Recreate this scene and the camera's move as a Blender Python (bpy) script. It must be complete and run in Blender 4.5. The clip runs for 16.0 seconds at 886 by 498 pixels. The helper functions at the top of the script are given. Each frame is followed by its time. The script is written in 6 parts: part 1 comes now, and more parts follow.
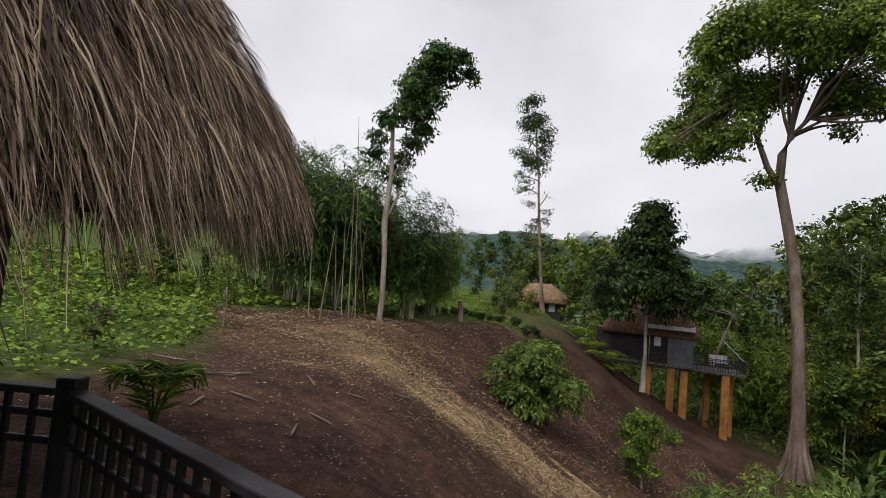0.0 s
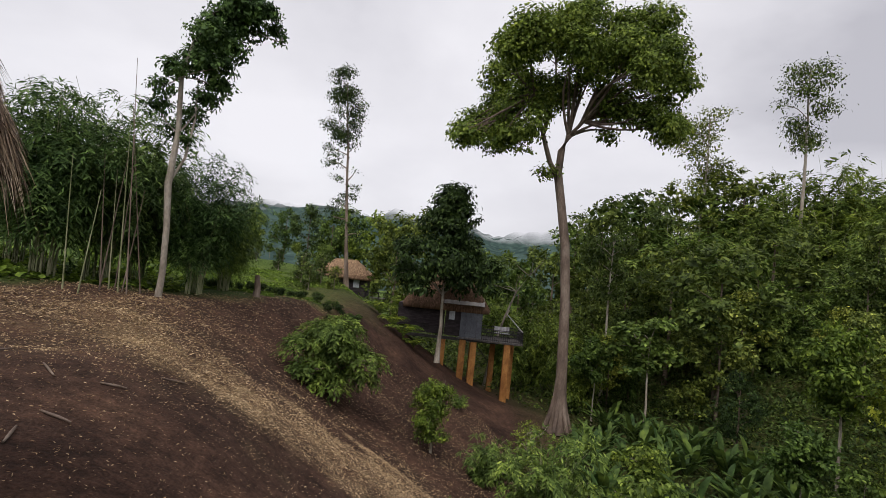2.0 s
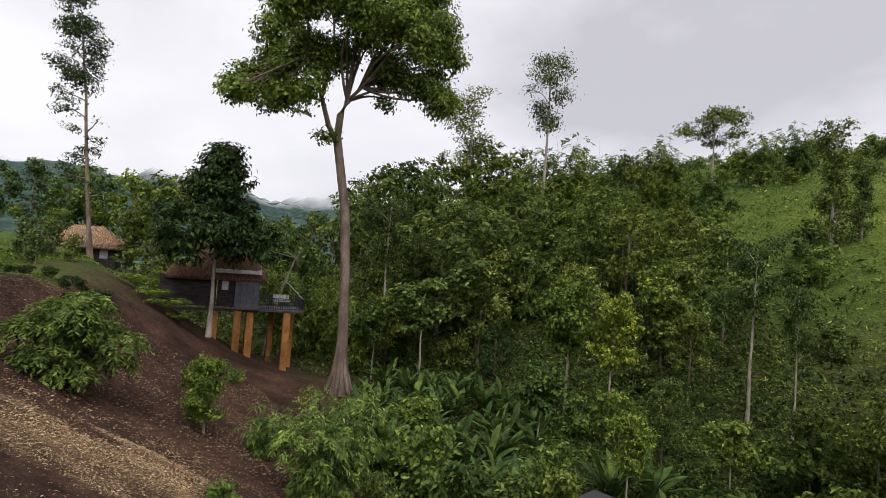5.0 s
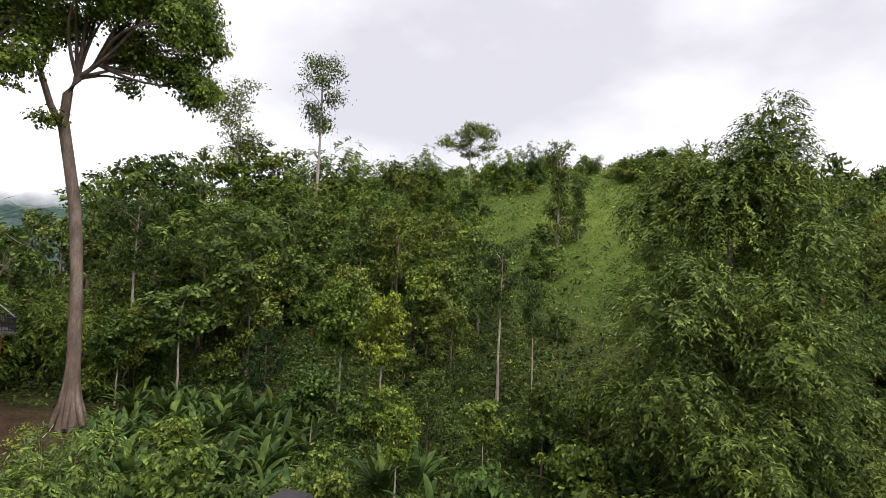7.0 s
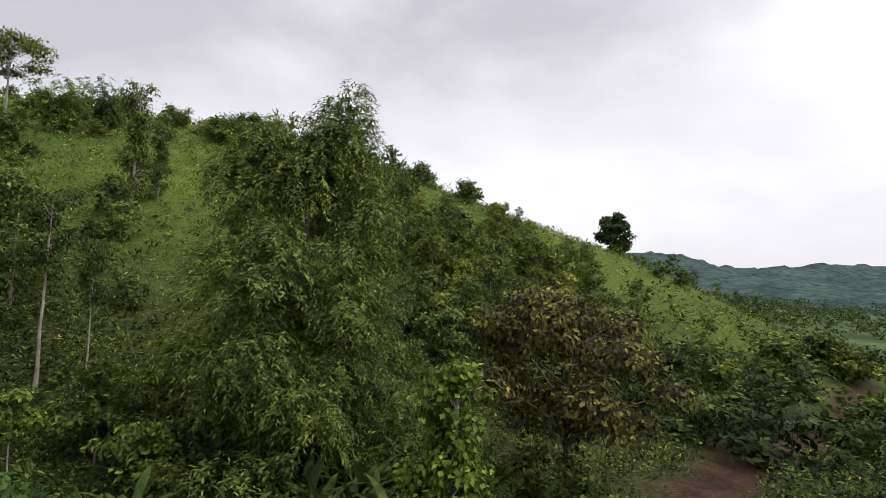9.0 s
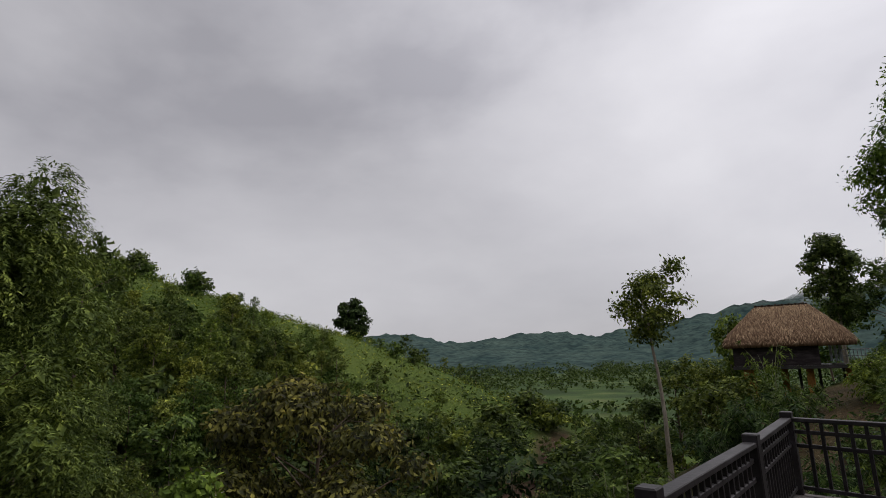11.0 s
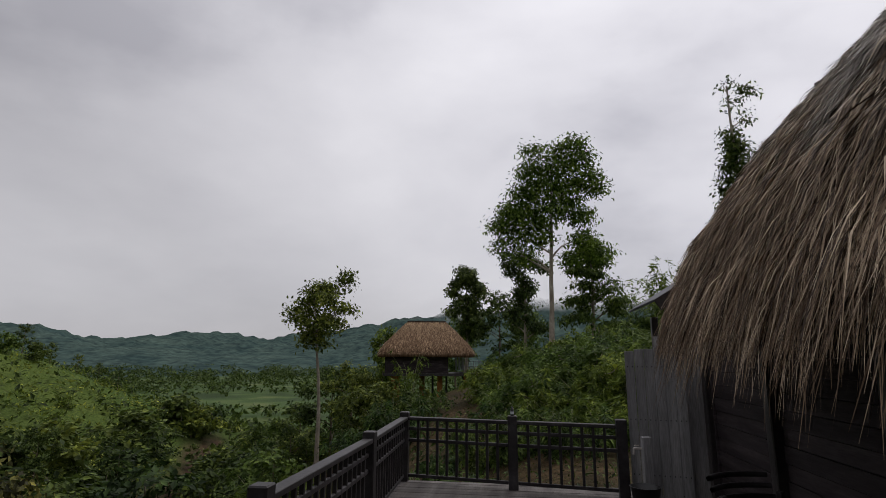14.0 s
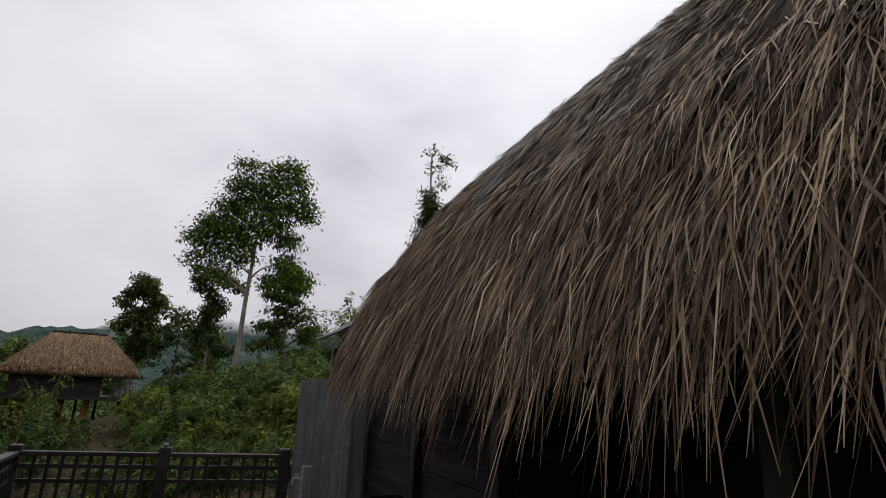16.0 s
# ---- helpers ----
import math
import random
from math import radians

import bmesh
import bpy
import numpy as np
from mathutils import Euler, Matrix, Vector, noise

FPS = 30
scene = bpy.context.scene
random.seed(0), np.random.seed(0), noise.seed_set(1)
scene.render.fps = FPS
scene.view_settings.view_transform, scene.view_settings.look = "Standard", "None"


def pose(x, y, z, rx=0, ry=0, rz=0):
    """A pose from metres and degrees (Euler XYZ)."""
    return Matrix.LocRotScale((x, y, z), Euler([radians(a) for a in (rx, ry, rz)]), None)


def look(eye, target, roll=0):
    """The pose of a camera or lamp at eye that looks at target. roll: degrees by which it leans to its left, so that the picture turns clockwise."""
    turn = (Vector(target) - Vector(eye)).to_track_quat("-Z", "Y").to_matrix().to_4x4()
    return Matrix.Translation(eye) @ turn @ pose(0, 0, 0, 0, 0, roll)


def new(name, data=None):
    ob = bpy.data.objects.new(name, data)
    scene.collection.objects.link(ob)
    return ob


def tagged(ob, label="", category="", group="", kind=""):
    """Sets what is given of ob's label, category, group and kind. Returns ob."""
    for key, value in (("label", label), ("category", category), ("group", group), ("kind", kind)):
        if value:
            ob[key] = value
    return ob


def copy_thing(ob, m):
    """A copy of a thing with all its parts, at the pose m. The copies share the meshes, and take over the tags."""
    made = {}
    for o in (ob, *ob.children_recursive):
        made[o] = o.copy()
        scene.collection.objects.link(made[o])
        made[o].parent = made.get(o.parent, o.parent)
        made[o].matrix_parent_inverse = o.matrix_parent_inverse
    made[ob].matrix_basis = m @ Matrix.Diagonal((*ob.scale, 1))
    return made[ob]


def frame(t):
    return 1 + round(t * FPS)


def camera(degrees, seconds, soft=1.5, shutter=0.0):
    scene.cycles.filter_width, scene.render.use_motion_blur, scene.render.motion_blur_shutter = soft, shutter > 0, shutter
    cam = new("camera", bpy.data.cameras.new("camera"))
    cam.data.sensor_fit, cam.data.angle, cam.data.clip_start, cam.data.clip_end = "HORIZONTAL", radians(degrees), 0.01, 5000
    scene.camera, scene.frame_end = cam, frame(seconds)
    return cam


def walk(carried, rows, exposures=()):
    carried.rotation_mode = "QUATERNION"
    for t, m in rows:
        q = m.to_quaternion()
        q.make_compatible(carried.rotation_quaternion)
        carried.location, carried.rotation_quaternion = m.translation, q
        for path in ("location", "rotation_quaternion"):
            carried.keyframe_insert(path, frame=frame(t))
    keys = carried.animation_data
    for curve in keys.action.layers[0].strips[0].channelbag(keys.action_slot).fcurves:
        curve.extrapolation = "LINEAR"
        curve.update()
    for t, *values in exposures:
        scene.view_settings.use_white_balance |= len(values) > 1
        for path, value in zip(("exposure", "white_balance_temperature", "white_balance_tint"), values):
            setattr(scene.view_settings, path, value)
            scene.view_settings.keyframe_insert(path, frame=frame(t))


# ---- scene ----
cam = camera(79.4, 16.0, soft=0.6)
PATH = [
    (0, pose(-0.250, -0.330, 1.700, 93.85, -4.93, -0.80)),
    (0.5, pose(-0.120, -0.170, 1.700, 94.49, -6.28, -4.42)),
    (1, pose(-0.040, -0.050, 1.700, 94.72, -5.33, -8.21)),
    (1.5, pose(0.000, 0.000, 1.700, 93.67, -5.78, -13.96)),
    (2, pose(0.000, 0.000, 1.700, 93.22, -5.91, -21.38)),
    (2.5, pose(0.000, 0.000, 1.700, 92.49, -3.34, -26.64)),
    (3, pose(0.000, 0.000, 1.700, 92.04, -2.88, -31.30)),
    (3.5, pose(0.000, 0.000, 1.700, 91.79, -3.13, -36.31)),
    (3.7, pose(0.000, 0.000, 1.700, 91.85, -3.01, -38.51)),
    (5.8, pose(0.000, 0.000, 1.700, 90.88, -2.63, -49.94)),
    (6, pose(0.028, -0.042, 1.700, 90.83, -1.58, -52.48)),
    (6.5, pose(0.099, -0.146, 1.700, 91.74, -2.51, -59.24)),
    (7, pose(0.170, -0.250, 1.700, 93.31, -2.60, -68.39)),
    (7.5, pose(0.245, -0.315, 1.700, 94.73, -4.93, -79.69)),
    (8, pose(0.320, -0.380, 1.700, 95.02, -4.24, -92.10)),
    (8.5, pose(0.362, -0.409, 1.700, 93.10, -4.04, -101.97)),
    (9, pose(0.403, -0.438, 1.700, 91.96, -3.81, -110.81)),
    (9.2, pose(0.420, -0.450, 1.700, 92.04, -3.70, -113.94)),
    (11.3, pose(0.020, -0.020, 1.700, 102.85, 1.29, -142.91)),
    (11.5, pose(0.005, -0.017, 1.700, 103.22, 0.62, -146.49)),
    (12, pose(-0.032, -0.008, 1.700, 102.61, 1.47, -152.76)),
    (12.5, pose(-0.070, 0.000, 1.700, 102.98, 0.38, -158.38)),
    (13, pose(-0.107, 0.000, 1.700, 102.33, 1.77, -162.35)),
    (13.5, pose(-0.143, 0.000, 1.700, 102.07, 2.16, -167.03)),
    (14, pose(-0.180, 0.000, 1.700, 101.72, -0.23, -171.70)),
    (14.5, pose(-0.215, 0.000, 1.700, 102.06, -1.48, -179.51)),
    (15, pose(-0.250, 0.000, 1.700, 103.01, -1.71, -189.83)),
    (15.5, pose(-0.265, 0.000, 1.700, 104.83, -2.25, -198.04)),
    (16, pose(-0.280, 0.000, 1.700, 105.33, -2.36, -203.93)),
]
walk(cam, PATH, exposures=[(t, e, 6500, 13) for t, e in ((0, 0.07), (3.5, 0.07), (5.8, 0.42), (7.0, 0.62), (8.0, 0.48), (9.2, 0.22), (11.3, -0.60), (14.0, -0.62), (15.2, -0.56), (16, -0.50))])

# ---- world: overcast sky with broken cloud ----
world = bpy.data.worlds.new("overcast_sky")
scene.world = world
world.use_nodes = True
wt = world.node_tree
wt.nodes.clear()


def wnode(kind, **kw):
    n = wt.nodes.new(kind)
    for k, v in kw.items():
        setattr(n, k, v)
    return n


w_out = wnode("ShaderNodeOutputWorld")
w_bg = wnode("ShaderNodeBackground")
w_sky = wnode("ShaderNodeTexSky", sky_type="NISHITA", sun_disc=False)
w_sky.sun_elevation, w_sky.sun_rotation = radians(56), radians(217)
w_co = wnode("ShaderNodeTexCoord")
w_map = wnode("ShaderNodeMapping")
w_map.inputs["Scale"].default_value = (1.0, 1.0, 1.9)
w_n1 = wnode("ShaderNodeTexNoise")
w_n1.inputs["Scale"].default_value, w_n1.inputs["Detail"].default_value, w_n1.inputs["Roughness"].default_value = 1.5, 6, 0.5
w_n1.inputs["Distortion"].default_value = 0.12
w_rp = wnode("ShaderNodeValToRGB")
els = w_rp.color_ramp.elements
els[0].position, els[0].color = 0.36, (0.50, 0.50, 0.535, 1)
els[1].position, els[1].color = 0.68, (0.83, 0.83, 0.855, 1)
el = els.new(0.5)
el.color = (0.69, 0.69, 0.72, 1)
w_mix = wnode("ShaderNodeMixRGB", blend_type="MIX")
w_mix.inputs[0].default_value = 0.93
w_sc = wnode("ShaderNodeMixRGB", blend_type="MULTIPLY")
w_sc.inputs[0].default_value = 1.0
w_sc.inputs[2].default_value = (0.09, 0.09, 0.09, 1)
wt.links.new(w_co.outputs["Generated"], w_map.inputs[0])
wt.links.new(w_map.outputs[0], w_n1.inputs["Vector"])
wt.links.new(w_n1.outputs["Fac"], w_rp.inputs[0])
wt.links.new(w_sky.outputs[0], w_sc.inputs[1])
wt.links.new(w_sc.outputs[0], w_mix.inputs[1])
wt.links.new(w_rp.outputs[0], w_mix.inputs[2])
# the overcast is brightest overhead
w_dot = wnode("ShaderNodeVectorMath", operation="DOT_PRODUCT")
w_dot.inputs[1].default_value = Vector((-32, -42, 78)).normalized()
wt.links.new(w_co.outputs["Generated"], w_dot.inputs[0])
w_up = wnode("ShaderNodeMapRange")
w_up.inputs["From Min"].default_value, w_up.inputs["From Max"].default_value = 0.32, 1.0
w_up.inputs["To Min"].default_value, w_up.inputs["To Max"].default_value = 1.0, 1.8
wt.links.new(w_dot.outputs["Value"], w_up.inputs[0])
w_lum = wnode("ShaderNodeMixRGB", blend_type="MULTIPLY")
w_lum.inputs[0].default_value = 1.0
wt.links.new(w_mix.outputs[0], w_lum.inputs[1])
wt.links.new(w_up.outputs[0], w_lum.inputs[2])
wt.links.new(w_lum.outputs[0], w_bg.inputs[0])
w_bg.inputs[1].default_value = 1.06
wt.links.new(w_bg.outputs[0], w_out.inputs[0])

sun_data = bpy.data.lights.new("sun", "SUN")
sun_data.energy, sun_data.angle, sun_data.color = 2.2, radians(40), (1.0, 0.97, 0.92)
sun = new("sun", sun_data)
sun.matrix_world = look((-32, -42, 78), (0, 0, 0))


# ---- materials ----
def material(name, rough=0.8, spec=0.3):
    m = bpy.data.materials.new(name)
    m.use_nodes = True
    b = m.node_tree.nodes["Principled BSDF"]
    b.inputs["Roughness"].default_value = rough
    b.inputs["Specular IOR Level"].default_value = spec
    return m, m.node_tree, b


def add(nt, kind, **kw):
    n = nt.nodes.new(kind)
    for k, v in kw.items():
        setattr(n, k, v)
    return n


def ramp(nt, fac, stops):
    r = add(nt, "ShaderNodeValToRGB")
    e = r.color_ramp.elements
    e[0].position, e[0].color = stops[0][0], (*stops[0][1], 1)
    e[1].position, e[1].color = stops[-1][0], (*stops[-1][1], 1)
    for p, c in stops[1:-1]:
        e.new(p).color = (*c, 1)
    nt.links.new(fac, r.inputs[0])
    return r.outputs[0]


def noise_tex(nt, scale, detail=4, stretch=None, rough=0.55):
    co = add(nt, "ShaderNodeTexCoord")
    n = add(nt, "ShaderNodeTexNoise")
    n.inputs["Scale"].default_value, n.inputs["Detail"].default_value, n.inputs["Roughness"].default_value = scale, detail, rough
    if stretch:
        mp = add(nt, "ShaderNodeMapping")
        mp.inputs["Scale"].default_value = stretch
        nt.links.new(co.outputs["Object"], mp.inputs[0])
        nt.links.new(mp.outputs[0], n.inputs["Vector"])
    else:
        nt.links.new(co.outputs["Object"], n.inputs["Vector"])
    return n.outputs["Fac"]


def bump(nt, b, fac, strength=0.4, dist=0.02):
    bp = add(nt, "ShaderNodeBump")
    bp.inputs["Strength"].default_value, bp.inputs["Distance"].default_value = strength, dist
    nt.links.new(fac, bp.inputs["Height"])
    nt.links.new(bp.outputs[0], b.inputs["Normal"])


def mixc(nt, fac, a, b, how="MIX"):
    m = add(nt, "ShaderNodeMixRGB", blend_type=how)
    for k, v in ((0, fac), (1, a), (2, b)):
        if isinstance(v, (int, float)):
            m.inputs[k].default_value = v
        elif isinstance(v, tuple):
            m.inputs[k].default_value = (*v, 1)
        else:
            nt.links.new(v, m.inputs[k])
    return m.outputs[0]


def leaf_material(name, dark, mid, light, rough=0.45, through_light=0.30):
    """Leaves: each blade its own tone, whole crowns drifting in hue, some light passing through."""
    m, nt, b = material(name, 0.62, 0.14)
    geo = add(nt, "ShaderNodeNewGeometry")
    c = ramp(nt, geo.outputs["Random Per Island"], [(0.0, tuple(0.8 * a for a in dark)), (0.5, mid), (1.0, tuple(1.15 * a for a in light))])
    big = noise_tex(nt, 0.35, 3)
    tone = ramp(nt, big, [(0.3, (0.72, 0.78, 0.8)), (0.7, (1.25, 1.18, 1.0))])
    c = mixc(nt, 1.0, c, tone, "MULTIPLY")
    # noise at spray size, cool dark to warm bright, stands in for crown shading
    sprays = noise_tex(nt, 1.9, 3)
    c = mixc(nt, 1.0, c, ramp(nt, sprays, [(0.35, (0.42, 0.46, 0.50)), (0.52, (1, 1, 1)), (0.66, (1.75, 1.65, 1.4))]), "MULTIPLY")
    info = add(nt, "ShaderNodeObjectInfo")
    own = ramp(nt, info.outputs["Random"], [(0.0, (0.62, 0.72, 0.75)), (0.5, (1, 1, 1)), (1.0, (1.42, 1.28, 0.95))])
    c = mixc(nt, 1.0, c, own, "MULTIPLY")
    nt.links.new(c, b.inputs["Base Color"])
    tr = add(nt, "ShaderNodeBsdfTranslucent")
    nt.links.new(c, tr.inputs[0])
    mx = add(nt, "ShaderNodeMixShader")
    mx.inputs[0].default_value = through_light
    nt.links.new(b.outputs[0], mx.inputs[1])
    nt.links.new(tr.outputs[0], mx.inputs[2])
    nt.links.new(mx.outputs[0], nt.nodes["Material Output"].inputs[0])
    return m


def grain_material(name, c0, c1, c2, scale=3.0, stretch=(1, 1, 1), rough=0.75, spec=0.3, relief=0.4, fine=40.0):
    m, nt, b = material(name, rough, spec)
    n = noise_tex(nt, scale, 6, stretch)
    c = ramp(nt, n, [(0.3, c0), (0.5, c1), (0.72, c2)])
    f = noise_tex(nt, fine, 3, stretch)
    c = mixc(nt, 1.0, c, ramp(nt, f, [(0.3, (0.75, 0.75, 0.75)), (0.7, (1.2, 1.2, 1.2))]), "MULTIPLY")
    info = add(nt, "ShaderNodeObjectInfo")
    c = mixc(nt, 1.0, c, ramp(nt, info.outputs["Random"], [(0, (0.8, 0.8, 0.8)), (1, (1.2, 1.2, 1.2))]), "MULTIPLY")
    nt.links.new(c, b.inputs["Base Color"])
    bump(nt, b, f, relief, 0.01)
    return m


def straw_material(name, stops, weathered=False):
    m, nt, b = material(name, 0.7, 0.25)
    geo = add(nt, "ShaderNodeNewGeometry")
    c = ramp(nt, geo.outputs["Random Per Island"], stops)
    big = noise_tex(nt, 0.9, 4)
    c = mixc(nt, 1.0, c, ramp(nt, big, [(0.3, (0.72, 0.68, 0.64)), (0.68, (1.2, 1.2, 1.2))]), "MULTIPLY")
    # bleached grey patches, some of the paleness standing in for light
    bleach = noise_tex(nt, 0.5, 5, (1, 1, 0.5))
    grey = mixc(nt, 1.0, ramp(nt, geo.outputs["Random Per Island"], [(0, (0.12, 0.108, 0.098)), (1, (0.72, 0.68, 0.63))]), (1, 1, 1), "MULTIPLY")
    if weathered:
        co = add(nt, "ShaderNodeTexCoord")
        sep = add(nt, "ShaderNodeSeparateXYZ")
        nt.links.new(co.outputs["Object"], sep.inputs[0])
        # paler with height: bleaching, plus the brighter light on the upper roof
        high = add(nt, "ShaderNodeMapRange")
        high.inputs["From Min"].default_value, high.inputs["From Max"].default_value = 2.6, 6.0
        high.inputs["To Min"].default_value, high.inputs["To Max"].default_value = -0.14, 0.34
        nt.links.new(sep.outputs[2], high.inputs[0])
        bleach_and_light = add(nt, "ShaderNodeMath", operation="ADD")
        nt.links.new(bleach, bleach_and_light.inputs[0])
        nt.links.new(high.outputs[0], bleach_and_light.inputs[1])
        c = mixc(nt, ramp(nt, bleach_and_light.outputs[0], [(0.46, (0, 0, 0)), (0.68, (0.85, 0.85, 0.85))]), c, grey)
    nt.links.new(c, b.inputs["Base Color"])
    return m


M_bark_pale = grain_material("pale_bark", (0.16, 0.13, 0.10), (0.28, 0.24, 0.19), (0.42, 0.38, 0.32), 2.5, (1, 1, 0.35), fine=18)
M_bark_brown = grain_material("brown_bark", (0.07, 0.05, 0.04), (0.14, 0.10, 0.075), (0.24, 0.19, 0.15), 2.2, (1, 1, 0.3), fine=16)
M_culm = grain_material("bamboo_culm", (0.10, 0.12, 0.05), (0.22, 0.23, 0.12), (0.36, 0.34, 0.22), 3, (1, 1, 0.4))
M_dark_wood = grain_material("dark_stained_wood", (0.010, 0.008, 0.008), (0.022, 0.018, 0.018), (0.045, 0.038, 0.038), 3, (1, 1, 1), 0.42, 0.5, 0.3, 30)
M_rail_wood = grain_material("dark_oiled_rail_wood", (0.010, 0.008, 0.009), (0.020, 0.017, 0.018), (0.05, 0.045, 0.05), 2.4, (1, 1, 1), 0.5, 0.3, 0.25, 26)
M_board = grain_material("dark_wall_board", (0.020, 0.015, 0.016), (0.036, 0.028, 0.030), (0.065, 0.052, 0.055), 2, (1, 0.35, 4), 0.75, 0.2, 0.4, 22)
M_grey_plank = grain_material("weathered_grey_plank", (0.17, 0.165, 0.17), (0.27, 0.265, 0.27), (0.38, 0.37, 0.37), 2.2, (3, 3, 0.25), 0.85, 0.15, 0.4, 30)
M_deck = grain_material("weathered_deck_board", (0.045, 0.038, 0.036), (0.08, 0.07, 0.065), (0.14, 0.125, 0.12), 2.0, (3, 0.4, 1), 0.7, 0.3, 0.4, 24)
M_pillar = grain_material("ochre_painted_pillar", (0.20, 0.085, 0.026), (0.31, 0.14, 0.042), (0.42, 0.21, 0.07), 1.6, (1, 1, 0.6), 0.85, 0.15, 0.3, 12)
M_metal = grain_material("grey_roof_sheet", (0.24, 0.22, 0.20), (0.36, 0.33, 0.30), (0.46, 0.43, 0.40), 1.5, (1, 1, 1), 0.6, 0.4, 0.2, 12)
M_panel = grain_material("slate_grey_panel", (0.07, 0.075, 0.085), (0.10, 0.105, 0.12), (0.14, 0.145, 0.16), 1.5, (1, 1, 1), 0.7, 0.3, 0.2, 14)
M_pane = grain_material("pale_window_blind", (0.30, 0.32, 0.34), (0.42, 0.44, 0.46), (0.5, 0.52, 0.54), 2, (1, 1, 1), 0.35, 0.5, 0.1, 14)
M_black = grain_material("black_plastic", (0.008, 0.008, 0.009), (0.012, 0.012, 0.013), (0.02, 0.02, 0.022), 4, (1, 1, 1), 0.4, 0.5, 0.1)
M_thatch = straw_material("dry_thatch", [(0, (0.030, 0.018, 0.012)), (0.35, (0.12, 0.076, 0.046)), (0.72, (0.31, 0.22, 0.14)), (1, (0.68, 0.55, 0.40))], True)
# near black, so that gaps in the loose straw look deeply shaded
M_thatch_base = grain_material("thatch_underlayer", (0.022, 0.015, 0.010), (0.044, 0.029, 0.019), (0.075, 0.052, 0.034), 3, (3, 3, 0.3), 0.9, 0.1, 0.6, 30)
M_thatch_old = straw_material("reddish_thatch", [(0, (0.11, 0.056, 0.036)), (0.5, (0.20, 0.108, 0.070)), (1, (0.32, 0.19, 0.125))])
M_thatch_tan = straw_material("golden_thatch", [(0, (0.20, 0.125, 0.065)), (0.5, (0.33, 0.215, 0.12)), (1, (0.50, 0.36, 0.22))]
)
M_thatch_body = grain_material("packed_brown_thatch", (0.07, 0.042, 0.026), (0.14, 0.085, 0.052), (0.22, 0.14, 0.088), 3, (3, 3, 0.4), 0.9, 0.1, 0.6, 30)
M_litter = straw_material("dry_leaf_litter", [(0, (0.12, 0.07, 0.034)), (0.5, (0.28, 0.19, 0.10)), (1, (0.52, 0.40, 0.24))])
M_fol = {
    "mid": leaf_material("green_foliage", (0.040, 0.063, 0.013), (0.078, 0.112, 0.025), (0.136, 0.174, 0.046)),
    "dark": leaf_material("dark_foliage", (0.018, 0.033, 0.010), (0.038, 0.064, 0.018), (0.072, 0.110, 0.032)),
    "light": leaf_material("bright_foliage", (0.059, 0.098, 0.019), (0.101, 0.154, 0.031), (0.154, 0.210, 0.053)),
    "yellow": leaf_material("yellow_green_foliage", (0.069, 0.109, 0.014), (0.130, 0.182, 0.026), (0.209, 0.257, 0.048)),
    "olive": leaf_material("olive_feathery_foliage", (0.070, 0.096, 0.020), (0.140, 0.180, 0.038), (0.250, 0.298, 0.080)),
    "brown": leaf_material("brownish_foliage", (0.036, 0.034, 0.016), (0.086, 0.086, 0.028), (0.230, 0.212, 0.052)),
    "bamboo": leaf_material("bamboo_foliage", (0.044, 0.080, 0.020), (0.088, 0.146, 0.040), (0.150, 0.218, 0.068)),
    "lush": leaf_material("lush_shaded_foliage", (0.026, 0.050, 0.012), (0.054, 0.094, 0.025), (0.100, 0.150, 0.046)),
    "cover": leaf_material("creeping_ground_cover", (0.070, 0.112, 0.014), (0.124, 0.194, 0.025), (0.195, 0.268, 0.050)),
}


# ---- small building helpers ----
def np_mesh(name, verts, faces, mat, smooth=False):
    """A mesh from computed arrays; faces is an (n, 3) or (n, 4) array."""
    verts, faces = np.asarray(verts, np.float32), np.asarray(faces, np.int32)
    me = bpy.data.meshes.new(name)
    n, k = faces.shape
    me.vertices.add(len(verts))
    me.vertices.foreach_set("co", verts.ravel())
    me.loops.add(n * k)
    me.loops.foreach_set("vertex_index", faces.ravel())
    me.polygons.add(n)
    me.polygons.foreach_set("loop_start", np.arange(0, n * k, k, dtype=np.int32))
    me.polygons.foreach_set("use_smooth", np.full(n, smooth))
    me.update(calc_edges=True)
    me.materials.append(mat)
    return me


def part(name, data, parent, label="", kind=""):
    ob = new(name, data)
    ob.parent = parent
    return tagged(ob, label, kind=kind)


def boxes(name, items, mat, bevel=0.0):
    """A mesh of boxes (centre, size, turn about z in degrees)."""
    bm = bmesh.new()
    for c, s, *turn in items:
        m = Matrix.Translation(c) @ Matrix.Rotation(radians(turn[0] if turn else 0), 4, "Z") @ Matrix.Diagonal((*s, 1))
        bmesh.ops.create_cube(bm, size=1, matrix=m)
    if bevel:
        bmesh.ops.bevel(bm, geom=bm.edges[:], offset=bevel, segments=1, affect="EDGES")
    me = bpy.data.meshes.new(name)
    bm.to_mesh(me)
    bm.free()
    me.materials.append(mat)
    return me


